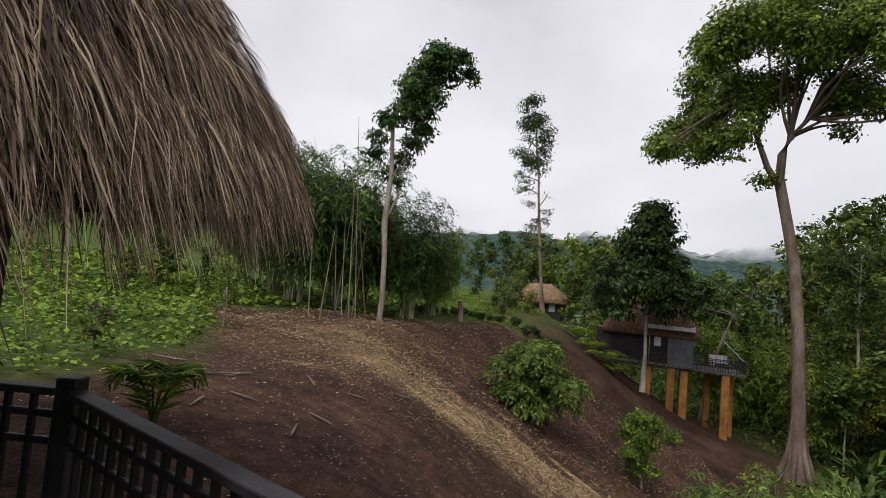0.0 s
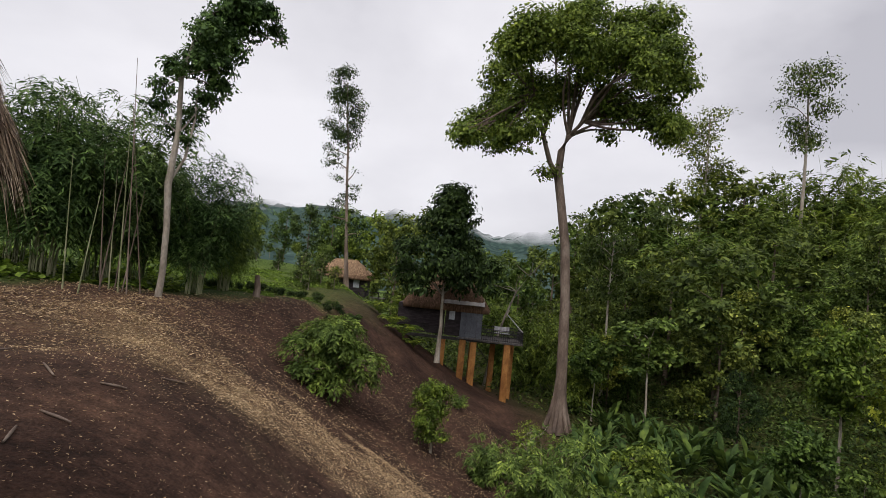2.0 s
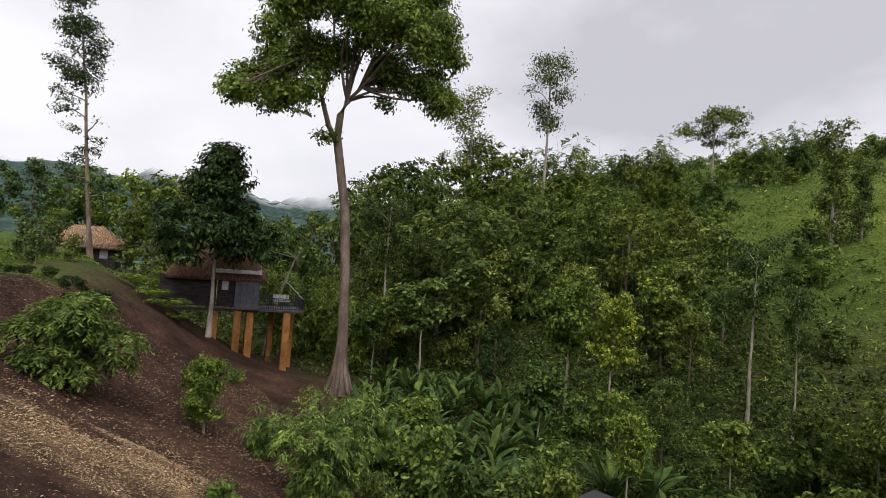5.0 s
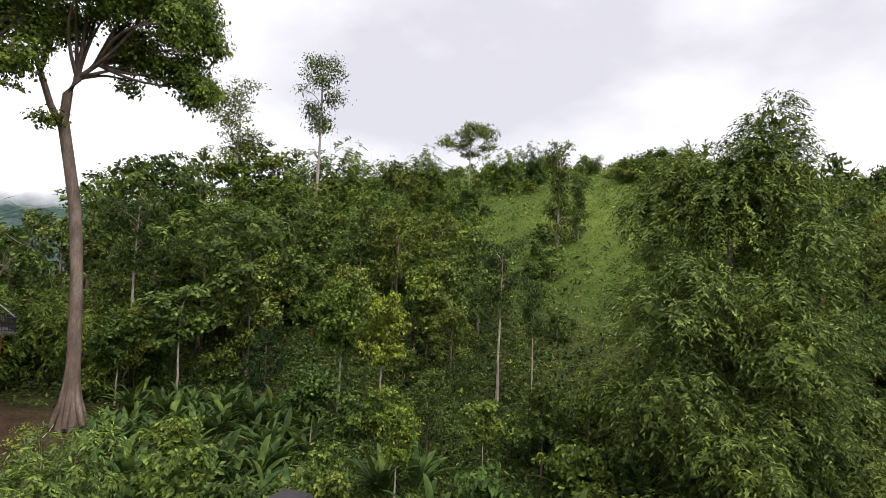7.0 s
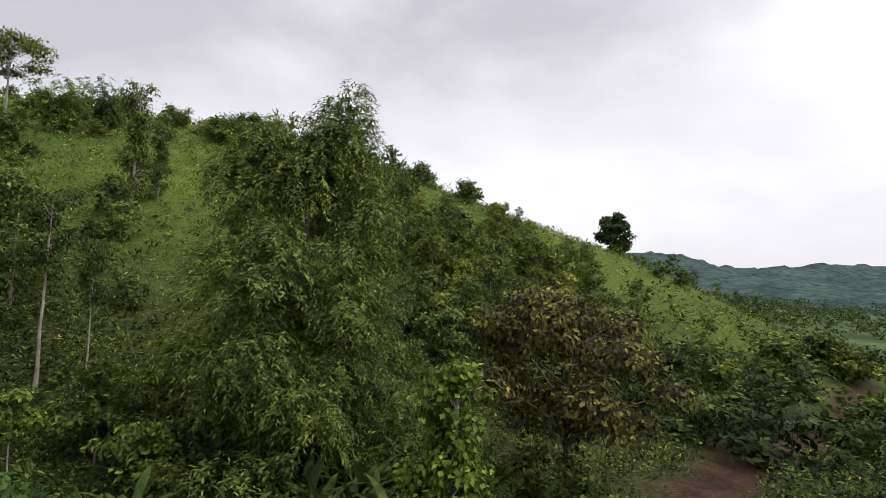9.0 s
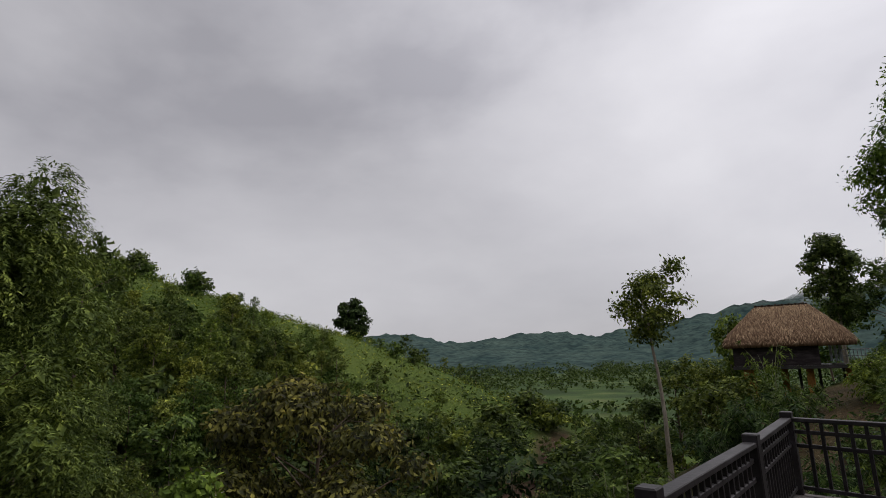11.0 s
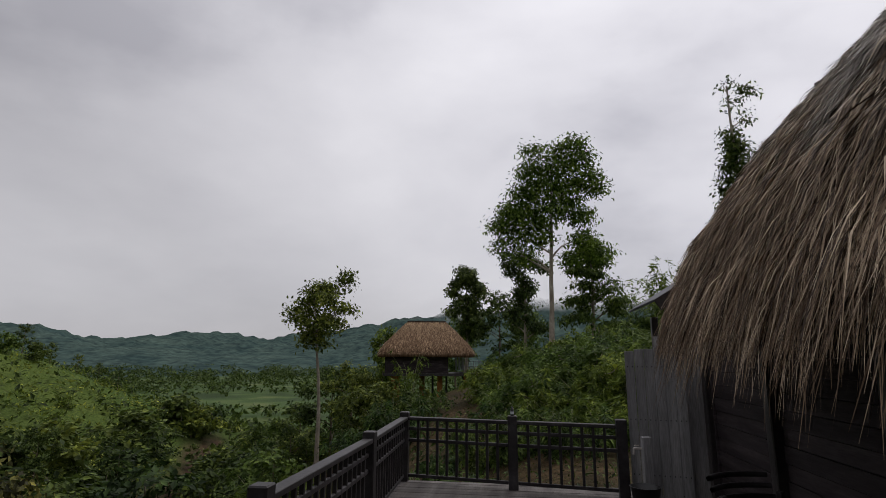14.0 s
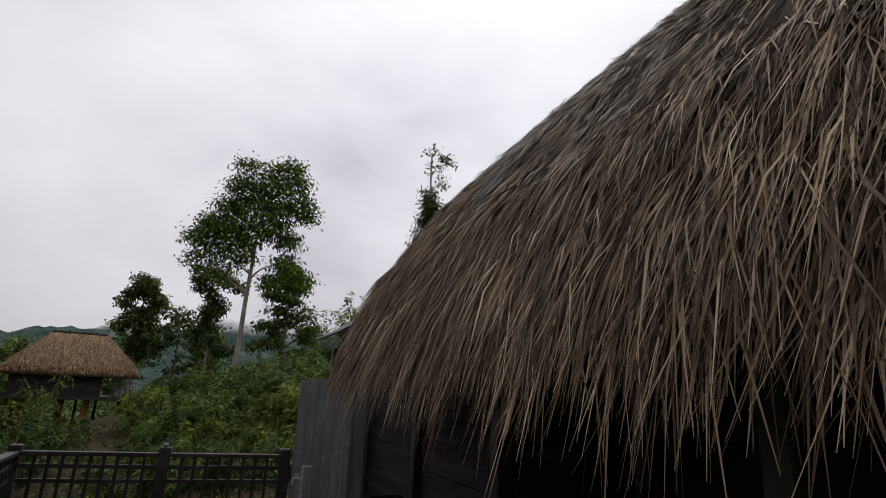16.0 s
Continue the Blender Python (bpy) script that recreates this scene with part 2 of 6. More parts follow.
def beam(name, a, b, w, h, mat, bevel=0.006):
    """A bar from a to b, w wide and h high."""
    a, b = Vector(a), Vector(b)
    d = b - a
    bm = bmesh.new()
    bmesh.ops.create_cube(bm, size=1, matrix=Matrix.Translation((a + b) / 2) @ d.to_track_quat("Y", "Z").to_matrix().to_4x4() @ Matrix.Diagonal((w, d.length, h, 1)))
    if bevel:
        bmesh.ops.bevel(bm, geom=bm.edges[:], offset=bevel, segments=1, affect="EDGES")
    me = bpy.data.meshes.new(name)
    bm.to_mesh(me)
    bm.free()
    me.materials.append(mat)
    return me


def tubes(limbs, sides=7):
    """Vertices and quads of tapered tubes; each limb is (points, radii)."""
    vs, fs, base = [], [], 0
    for pts, rad in limbs:
        pts = np.asarray(pts, float)
        t = np.gradient(pts, axis=0)
        t /= np.linalg.norm(t, axis=1, keepdims=True) + 1e-9
        ref = np.where(np.abs(t[:, 2:3]) > 0.9, np.array([[1.0, 0, 0]]), np.array([[0, 0, 1.0]]))
        a = np.cross(t, ref)
        a /= np.linalg.norm(a, axis=1, keepdims=True) + 1e-9
        b = np.cross(t, a)
        ang = np.linspace(0, 2 * np.pi, sides, endpoint=False)
        ring = pts[:, None, :] + np.asarray(rad)[:, None, None] * (np.cos(ang)[None, :, None] * a[:, None, :] + np.sin(ang)[None, :, None] * b[:, None, :])
        n = len(pts)
        vs.append(ring.reshape(-1, 3))
        i, j = np.meshgrid(np.arange(n - 1), np.arange(sides), indexing="ij")
        j2 = (j + 1) % sides
        q = np.stack([i * sides + j, i * sides + j2, (i + 1) * sides + j2, (i + 1) * sides + j], -1).reshape(-1, 4) + base
        fs.append(q)
        base += n * sides
    return np.concatenate(vs), np.concatenate(fs)


def sstep(a, b, v):
    t = np.clip((v - a) / (b - a), 0, 1)
    return t * t * (3 - 2 * t)


# ---- the lie of the land ----
def land(x, y):
    """Height of the ground: a slope that falls east into a gully, a hill beyond it, a valley to the south."""
    x, y = np.asarray(x, float), np.asarray(y, float)
    shift = 6.0 * sstep(-8, -38, y) + 10.0 * sstep(16, 42, y)
    u = x - shift
    up = np.clip(-(u + 2), 0, None)
    down = np.clip(u + 2, 0, None)
    z = -0.25 + 0.085 * np.clip(up, 0, 28) + 0.16 * np.clip(up - 28, 0, 90)
    z = z - 8.9 * (1 - np.exp(-((down / 10.0) ** 1.5)))
    z = z + 0.10 * np.clip(y + 20, -150, 0) * sstep(6, 30, x)
    crest = np.clip(42 + 0.28 * np.clip(y + 5, None, 0) + 0.45 * np.clip(y + 72, None, 0), 0, None)
    rise = 0.42 * np.log1p(np.exp(np.clip((x - 33) / 5, -20, 60))) * 5
    k = 4.0
    hill = -k * np.log(np.exp(-np.clip(rise, 0, 120) / k) + np.exp(-crest / k)) + k * np.log(1 + np.exp(-crest / k))
    z = z + np.clip(hill, 0, None) * sstep(130, 75, y)
    r = np.hypot(x, y)
    z = z + 1.6 * sstep(35, 58, y) * sstep(18, 6, x)
    low = sstep(-85, -190, y + 0.15 * np.clip(x, -200, 60))
    z = z * (1 - low) + (-25.0) * low
    far = sstep(250, 600, r)
    z = z * (1 - far) - 25.0 * far
    rough = 0.16 * np.sin(0.55 * x + 0.8 * np.sin(0.31 * y)) * np.sin(0.47 * y + 1.3) + 0.07 * np.sin(1.7 * x + 0.6 * y) * np.sin(1.3 * y - 0.5 * x)
    return z + rough * sstep(3, 9, r)


def at_dir(az, dist):
    """The place at a compass direction (degrees clockwise from the y axis) and distance."""
    return dist * math.sin(radians(az)), dist * math.cos(radians(az))


def ground_material():
    m, nt, b = material("soil_and_grass", 0.95, 0.1)
    at = add(nt, "ShaderNodeAttribute", attribute_name="grass")
    al = add(nt, "ShaderNodeAttribute", attribute_name="straw")
    n1, n2, n3 = noise_tex(nt, 0.5, 5), noise_tex(nt, 4.0, 6), noise_tex(nt, 22.0, 4)
    soil = ramp(nt, n1, [(0.3, (0.027, 0.015, 0.011)), (0.5, (0.050, 0.028, 0.020)), (0.72, (0.086, 0.048, 0.032))])
    soil = mixc(nt, 1.0, soil, ramp(nt, n2, [(0.28, (0.55, 0.55, 0.55)), (0.7, (1.35, 1.3, 1.25))]), "MULTIPLY")
    soil = mixc(nt, 1.0, soil, ramp(nt, n3, [(0.3, (0.6, 0.6, 0.6)), (0.7, (1.35, 1.35, 1.35))]), "MULTIPLY")
    straw = ramp(nt, n3, [(0.3, (0.10, 0.062, 0.034)), (0.5, (0.27, 0.19, 0.105)), (0.7, (0.50, 0.38, 0.225))])
    grass = ramp(nt, n2, [(0.3, (0.036, 0.058, 0.012)), (0.5, (0.072, 0.104, 0.022)), (0.72, (0.13, 0.158, 0.040))])
    far = ramp(nt, noise_tex(nt, 0.02, 4), [(0.35, (0.55, 0.75, 0.6)), (0.6, (1.0, 1.0, 0.9)), (0.75, (1.5, 1.35, 0.9))])
    grass = mixc(nt, 1.0, grass, far, "MULTIPLY")
    patch = add(nt, "ShaderNodeMath", operation="MULTIPLY")
    nt.links.new(al.outputs["Fac"], patch.inputs[0])
    nt.links.new(ramp(nt, noise_tex(nt, 1.3, 7, None, 0.7), [(0.36, (0.12, 0.12, 0.12)), (0.6, (1, 1, 1))]), patch.inputs[1])
    c = mixc(nt, patch.outputs[0], soil, straw)
    crop = add(nt, "ShaderNodeAttribute", attribute_name="crop")
    grass = mixc(nt, crop.outputs["Fac"], grass, ramp(nt, noise_tex(nt, 0.03, 4), [(0.35, (0.030, 0.050, 0.018)), (0.55, (0.052, 0.088, 0.026)), (0.7, (0.10, 0.12, 0.045))]))
    c = mixc(nt, at.outputs["Fac"], c, grass)
    nt.links.new(c, b.inputs["Base Color"])
    mixb = add(nt, "ShaderNodeMath", operation="ADD")
    nt.links.new(n2, mixb.inputs[0])
    nt.links.new(n3, mixb.inputs[1])
    bump(nt, b, mixb.outputs[0], 0.9, 0.06)
    return m


def straw_band(x, y):
    """How thickly dry bamboo leaves lie: a tongue running down the slope from the clump."""
    mid = np.interp(x, (-4, -2, -1, 0, 1.2, 2.7, 4.3, 7), (16.6, 14.5, 13.2, 12.2, 11.7, 12.2, 13.0, 14.0)) + 0.35 * np.sin(1.3 * x)
    wide = np.where(y < mid, 2.0, 3.4)
    f = np.clip(1.2 * np.exp(-((y - mid) / wide) ** 2) - 0.36 + 0.34 * np.sin(2.1 * x + 1.7 * y) * np.sin(1.3 * y - 0.8 * x) + 0.2 * np.sin(5.3 * x + 2.9 * y) * np.sin(4.1 * y - 3.3 * x), 0, 1) * sstep(-4.5, -0.6, x) * sstep(8, 4, x)
    f2 = 0.34 * np.exp(-((x + 3.4) / 2.8) ** 2 - ((y - 15.5) / 4.6) ** 2)
    return np.clip(f + f2, 0, 1)


def bare(x, y):
    """1 where the slope lies cleared to bare soil."""
    edge = 0.5 * np.sin(0.9 * x + 0.4 * y) + 0.7 * np.sin(0.37 * y + 1) + 0.4 * np.sin(1.9 * y + 0.6 * x)
    west = sstep(-0.7, 0.9, x + 5.7 + 0.36 * np.clip(y - 12.6, 0, 40) + 0.5 * edge)
    top = sstep(0, 2.0, 24.5 + 0.9 * np.clip(x + 4, -4, 11) + edge - y)
    east = sstep(0, 2.5, 12 + 0.45 * np.clip(y - 12, -6, 40) + edge - x)
    b1 = west * top * east
    hut = 1.3 * np.exp(-(((x - 14.5) / 9) ** 2 + ((y - 34.5) / 9) ** 2))
    path = 1.3 * np.exp(-((x - 21.0 + 0.42 * (y + 21.4) + 0.8 * np.sin(0.21 * y)) / 2.1) ** 2) * sstep(-84, -72, y) * sstep(-17, -23, y)
    bank = 1.4 * np.exp(-(((x - 9.5) / 3.2) ** 2 + ((y + 33) / 7) ** 2))
    south = sstep(-14, -9, x) * sstep(11, 7, x) * sstep(-44, -34, y) * sstep(-5, -8, y)
    under = np.exp(-((x / 7) ** 2 + ((y + 3) / 10) ** 2))
    return np.clip(np.maximum.reduce([b1 * sstep(-6, 1, y), hut, path, bank, south * 0.85, under]), 0, 1)


def woodland(x, y):
    """1 on the shaded floor of the gully."""
    return sstep(9, 15, x) * sstep(62, 44, x) * sstep(-60, -35, y) * sstep(120, 80, y)


def build_ground():
    na, nr = 300, 130
    az = np.linspace(0, 2 * np.pi, na, endpoint=False)
    r = np.concatenate([[0.0], np.geomspace(1.2, 4500, nr)])
    R, A = np.meshgrid(r, az, indexing="ij")
    X, Y = R * np.sin(A), R * np.cos(A)
    Z = land(X, Y)
    v = np.stack([X, Y, Z], -1).reshape(-1, 3)
    i, j = np.meshgrid(np.arange(nr), np.arange(na), indexing="ij")
    j2 = (j + 1) % na
    f = np.stack([i * na + j, (i + 1) * na + j, (i + 1) * na + j2, i * na + j2], -1).reshape(-1, 4)
    me = np_mesh("ground", v, f[:, ::-1], ground_material(), True)
    g = me.attributes.new("grass", "FLOAT", "POINT")
    g.data.foreach_set("value", ((1 - bare(v[:, 0], v[:, 1])) * (1 - 0.5 * woodland(v[:, 0], v[:, 1]))).astype(np.float32))
    k = me.attributes.new("crop", "FLOAT", "POINT")
    k.data.foreach_set("value", sstep(-100, -170, v[:, 1]).astype(np.float32))
    s = me.attributes.new("straw", "FLOAT", "POINT")
    s.data.foreach_set("value", (0.55 * straw_band(v[:, 0], v[:, 1])).astype(np.float32))
    tagged(new("ground", me), "cleared brown soil slope falling into a green gully", "ground", kind="structure")


build_ground()


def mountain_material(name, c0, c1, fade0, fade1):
    """Distant wooded hills tinted with haze blue, whose tops go up into low cloud."""
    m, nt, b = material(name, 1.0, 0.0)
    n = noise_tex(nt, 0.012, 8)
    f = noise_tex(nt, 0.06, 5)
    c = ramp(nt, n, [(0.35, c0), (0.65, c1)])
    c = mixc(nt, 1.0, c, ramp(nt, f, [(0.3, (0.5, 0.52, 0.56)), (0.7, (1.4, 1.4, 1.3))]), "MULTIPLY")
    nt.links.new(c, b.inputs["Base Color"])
    co = add(nt, "ShaderNodeTexCoord")
    sep = add(nt, "ShaderNodeSeparateXYZ")
    nt.links.new(co.outputs["Object"], sep.inputs[0])
    big = noise_tex(nt, 0.006, 4)
    up = add(nt, "ShaderNodeMath", operation="MULTIPLY_ADD")
    nt.links.new(big, up.inputs[0])
    up.inputs[1].default_value = (fade1 - fade0) * 1.6
    nt.links.new(sep.outputs[2], up.inputs[2])
    mr = add(nt, "ShaderNodeMapRange")
    mr.inputs["From Min"].default_value, mr.inputs["From Max"].default_value = fade0 + (fade1 - fade0) * 0.8, fade1 + (fade1 - fade0) * 0.8
    nt.links.new(up.outputs[0], mr.inputs[0])
    tr = add(nt, "ShaderNodeBsdfTransparent")
    mx = add(nt, "ShaderNodeMixShader")
    nt.links.new(mr.outputs[0], mx.inputs[0])
    nt.links.new(b.outputs[0], mx.inputs[1])
    nt.links.new(tr.outputs[0], mx.inputs[2])
    nt.links.new(mx.outputs[0], nt.nodes["Material Output"].inputs[0])
    return m


def build_mountains(az0, az1, r0, r1, profile, mat, label, seed):
    """A far range as a relief of rows of ridges between two distances; profile gives the skyline's height."""
    na, nr = 260, 26
    az = np.radians(np.linspace(az0, az1, na))
    t = np.linspace(0, 1, nr)
    v = np.zeros((nr, na, 3))
    for i, ti in enumerate(t):
        r = r0 + (r1 - r0) * ti
        for j, a in enumerate(az):
            x, y = r * math.sin(a), r * math.cos(a)
            ridge = noise.fractal(Vector((x * 0.0035 + seed, y * 0.0035, 0)), 0.9, 2.1, 6)
            tree = 9.0 * noise.noise(Vector((x * 0.06, y * 0.06, seed)))
            v[i, j] = x, y, -27 + profile(math.degrees(a)) * (ti ** 0.8) * (1 + 0.28 * ridge) + (18 * ridge + tree) * ti ** 0.5
    i, j = np.meshgrid(np.arange(nr - 1), np.arange(na - 1), indexing="ij")
    f = np.stack([i * na + j, i * na + j + 1, (i + 1) * na + j + 1, (i + 1) * na + j], -1).reshape(-1, 4)
    tagged(new("backdrop", np_mesh("backdrop", v.reshape(-1, 3), f, mat, True)), label, "hills", kind="structure")


# the blue in these base colours stands in for haze over the distance
M_hills_south = mountain_material("haze_blue_far_hills", (0.035, 0.058, 0.058), (0.065, 0.095, 0.085), 125, 180)
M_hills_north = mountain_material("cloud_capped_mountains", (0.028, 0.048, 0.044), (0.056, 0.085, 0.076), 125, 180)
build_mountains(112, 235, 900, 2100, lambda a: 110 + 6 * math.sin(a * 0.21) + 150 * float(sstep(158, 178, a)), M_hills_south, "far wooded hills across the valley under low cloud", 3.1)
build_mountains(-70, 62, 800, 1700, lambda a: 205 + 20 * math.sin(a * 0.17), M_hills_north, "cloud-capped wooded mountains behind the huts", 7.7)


# ---- the deck ----
DECK = {"north_post": (-2.4, 3.0), "corner_post": (1.7, 0.88), "east_post": (1.42, -3.3), "east_post_far": (1.45, -5.8), "south_east": (1.55, -8.0), "south_mid": (-0.02, -7.72), "south_west": (-1.42, -7.5)}
POST_H, RAIL_H = 0.95, 0.88


def build_railing(route, label, bars_every=0.15, first=0):
    root = tagged(new("railing"), label, "railing", "railings round the deck")
    for x, y in route[first:]:
        part("post", boxes("post", [((x, y, POST_H / 2 - 0.05), (0.13, 0.13, POST_H + 0.1), 0)], M_rail_wood, 0.01), root)
    for (x0, y0), (x1, y1) in zip(route, route[1:]):
        d = Vector((x1 - x0, y1 - y0, 0))
        u = d.normalized()
        a, b = Vector((x0, y0, 0)) + u * 0.067, Vector((x1, y1, 0)) - u * 0.067
        part("top_rail", beam("top_rail", a + Vector((0, 0, RAIL_H - 0.02)), b + Vector((0, 0, RAIL_H - 0.02)), 0.11, 0.045, M_rail_wood), root)
        for z in (0.72, 0.56, 0.08):
            part("rail", beam("rail", a + Vector((0, 0, z)), b + Vector((0, 0, z)), 0.035, 0.045, M_rail_wood), root)
        n = max(2, round((b - a).length / bars_every))
        me = beam("baluster", (0, 0, 0.104), (0, 0, RAIL_H - 0.043), 0.036, 0.036, M_rail_wood, 0.004)
        for k in range(1, n):
            p = a + (b - a) * (k / n)
            ob = part("baluster", me, root)
            ob.location = (p.x, p.y, 0)
            ob.rotation_euler = (0, 0, math.atan2(u.y, u.x))
    return root


build_railing([(-3.5, 3.05), DECK["north_post"], (0.0, 1.1), DECK["corner_post"]], "dark oiled timber railing with square balusters, north side of the deck")
build_railing([DECK["corner_post"], DECK["east_post"], DECK["east_post_far"], DECK["south_east"]], "dark timber lattice railing along the gully side of the deck", first=1)
build_railing([DECK["south_east"], DECK["south_mid"], DECK["south_west"]], "dark timber lattice railing across the end of the deck", first=1)


def build_deck():
    root = tagged(new("floor"), "weathered dark timber deck boards on stilts", "deck", kind="structure")
    w = 0.14
    y = -8.05
    k = 0
    while y < 3.2:
        x1 = 1.62 if y < 0.8 else 1.7 - (y - 0.8) * 5.6 if y < 1.1 else 0.0 - (y - 1.1) * 1.26
        x0 = -1.6 if y < -7.35 else -7.2
        if x1 - x0 > 0.3:
            part("plank", boxes("plank", [(((x0 + x1) / 2, y + w / 2, -0.02 - 0.002 * (k % 2)), (x1 - x0, w - 0.008, 0.04))], M_deck, 0.003), root)
        y += w
        k += 1
    for x in (-6.5, -4.3, -2.0, 0.2, 1.4):
        part("joist", beam("joist", (x, -7.9, -0.13), (x, 1.0 if x > 0.5 else 2.8 if x < -1.5 else 1.5, -0.13), 0.09, 0.17, M_dark_wood), root)
    for x, y in ((1.3, -7.6), (1.3, -3.5), (1.35, 0.3), (-1.8, 2.5), (-2, -7.2), (-6.5, -7), (-6.5, 2.5), (-2, -3)):
        g = float(land(x, y)) - 0.4
        part("stilt", boxes("stilt", [((x, y, (g - 0.22) / 2), (0.3, 0.3, -g - 0.22))], M_pillar, 0.01), root)


build_deck()

# ---- the thatched hut beside the deck ----
EAVE = dict(x0=-9.3, x1=-1.45, y0=-6.15, y1=4.8)
PROFILE = [(0.0, 1.96), (0.04, 2.20), (0.25, 2.74), (0.7, 3.44), (1.35, 4.16), (2.12, 4.92), (2.97, 5.82), (3.76, 6.68)]
PS, PZ = [p[0] for p in PROFILE], [p[1] for p in PROFILE]


def roof_ring(s, n_corner=7):
    """Plan of the roof at inset s: a rounded rectangle."""
    x0, x1, y0, y1 = EAVE["x0"] + s, EAVE["x1"] - s, EAVE["y0"] + s, EAVE["y1"] - s
    r = max(0.02, min(0.65, (x1 - x0) / 2 - 0.001))
    pts = []
    for cx, cy, a0 in ((x1 - r, y1 - r, 0), (x0 + r, y1 - r, 90), (x0 + r, y0 + r, 180), (x1 - r, y0 + r, 270)):
        for k in range(n_corner):
            a = radians(a0 + 90 * k / (n_corner - 1))
            pts.append((cx + r * math.cos(a), cy + r * math.sin(a)))
    # the plan narrows a little towards the south, and the north hip stands steeper
    return [(x - 0.17 * min(max((EAVE["y1"] - y) / (EAVE["y1"] - EAVE["y0"]), 0), 1) ** 1.5 + (0.13 * min(s, 1.7) * min(max(y / 3, 0), 1) if x > -6 else 0), y) for x, y in pts]


def roof_lift(y):
    """The eave rises towards the north end."""
    return 0.20 * min(max((y - 0.5) / 3, 0), 1)


RINGS = {}


def roof_point(s, along):
    """Place and outward direction on the roof at inset s, along 0..1 round its plan."""
    if s not in RINGS:
        ring = np.array(roof_ring(s))
        seg = np.linalg.norm(np.roll(ring, -1, 0) - ring, axis=1)
        RINGS[s] = ring, seg, np.concatenate([[0], np.cumsum(seg)])
    ring, seg, cum = RINGS[s]
    q = along * cum[-1]
    i = min(np.searchsorted(cum, q, side="right") - 1, len(ring) - 1)
    f = (q - cum[i]) / max(seg[i], 1e-9)
    a, b = ring[i], ring[(i + 1) % len(ring)]
    d = b - a
    n = np.array([d[1], -d[0]]) / (np.linalg.norm(d) + 1e-9)
    return a + d * f, n


def straw_blades(rng, base, out, slope, length, width, aim=None, curl=0.26, lift=0.1, joints=2, droop=0.14):
    """Straw blades lying down the slope in tufts: two bent segments each, drooping past the edge."""
    n = len(base)
    down = np.concatenate([out * np.cos(slope)[:, None], -np.sin(slope)[:, None]], 1)
    side = np.stack([-out[:, 1], out[:, 0], np.zeros(n)], 1)
    nor = np.cross(down, side)
    nor *= np.sign(nor[:, 2:3] + 1e-6)
    run = (base[:, :2] * side[:, :2]).sum(1)
    if aim is None:
        aim = 0.16 * np.sin(run * 17 + 3 * np.sin(base[:, 2] * 5)) * np.sin(base[:, 2] * 9 + run * 4) + 0.08 * np.sin(run * 43 + base[:, 2] * 21)
    d = down + side * (aim[:, None] + rng.normal(size=(n, 1)) * 0.18) + nor * (lift + 0.14 * np.abs(rng.normal(size=(n, 1))))
    d /= np.linalg.norm(d, axis=1, keepdims=True)
    bend = side * rng.normal(size=(n, 1)) * curl + np.array([0, 0, -1.0]) * droop * rng.uniform(0.4, 1.3, (n, 1))
    w = width[:, None] * 0.5
    sd = side + nor * rng.normal(size=(n, 1)) * 0.4
    sd /= np.linalg.norm(sd, axis=1, keepdims=True)
    rows = []
    for t, k in (((0, 0.9), (0.55, 1.0), (1.0, 0.15)) if joints == 2 else ((0, 1.0), (1.0, 0.2))):
        c = base + d * (length * t)[:, None] + bend * (length * t * t)[:, None]
        rows += [c - sd * w * k, c + sd * w * k]
    v = np.stack(rows, 1).reshape(-1, 3)
    i = np.arange(n)[:, None] * (2 + 2 * joints)
    f = np.concatenate([i + np.array([[2 * k, 2 * k + 1, 2 * k + 3, 2 * k + 2]]) for k in range(joints)])
    return v, f


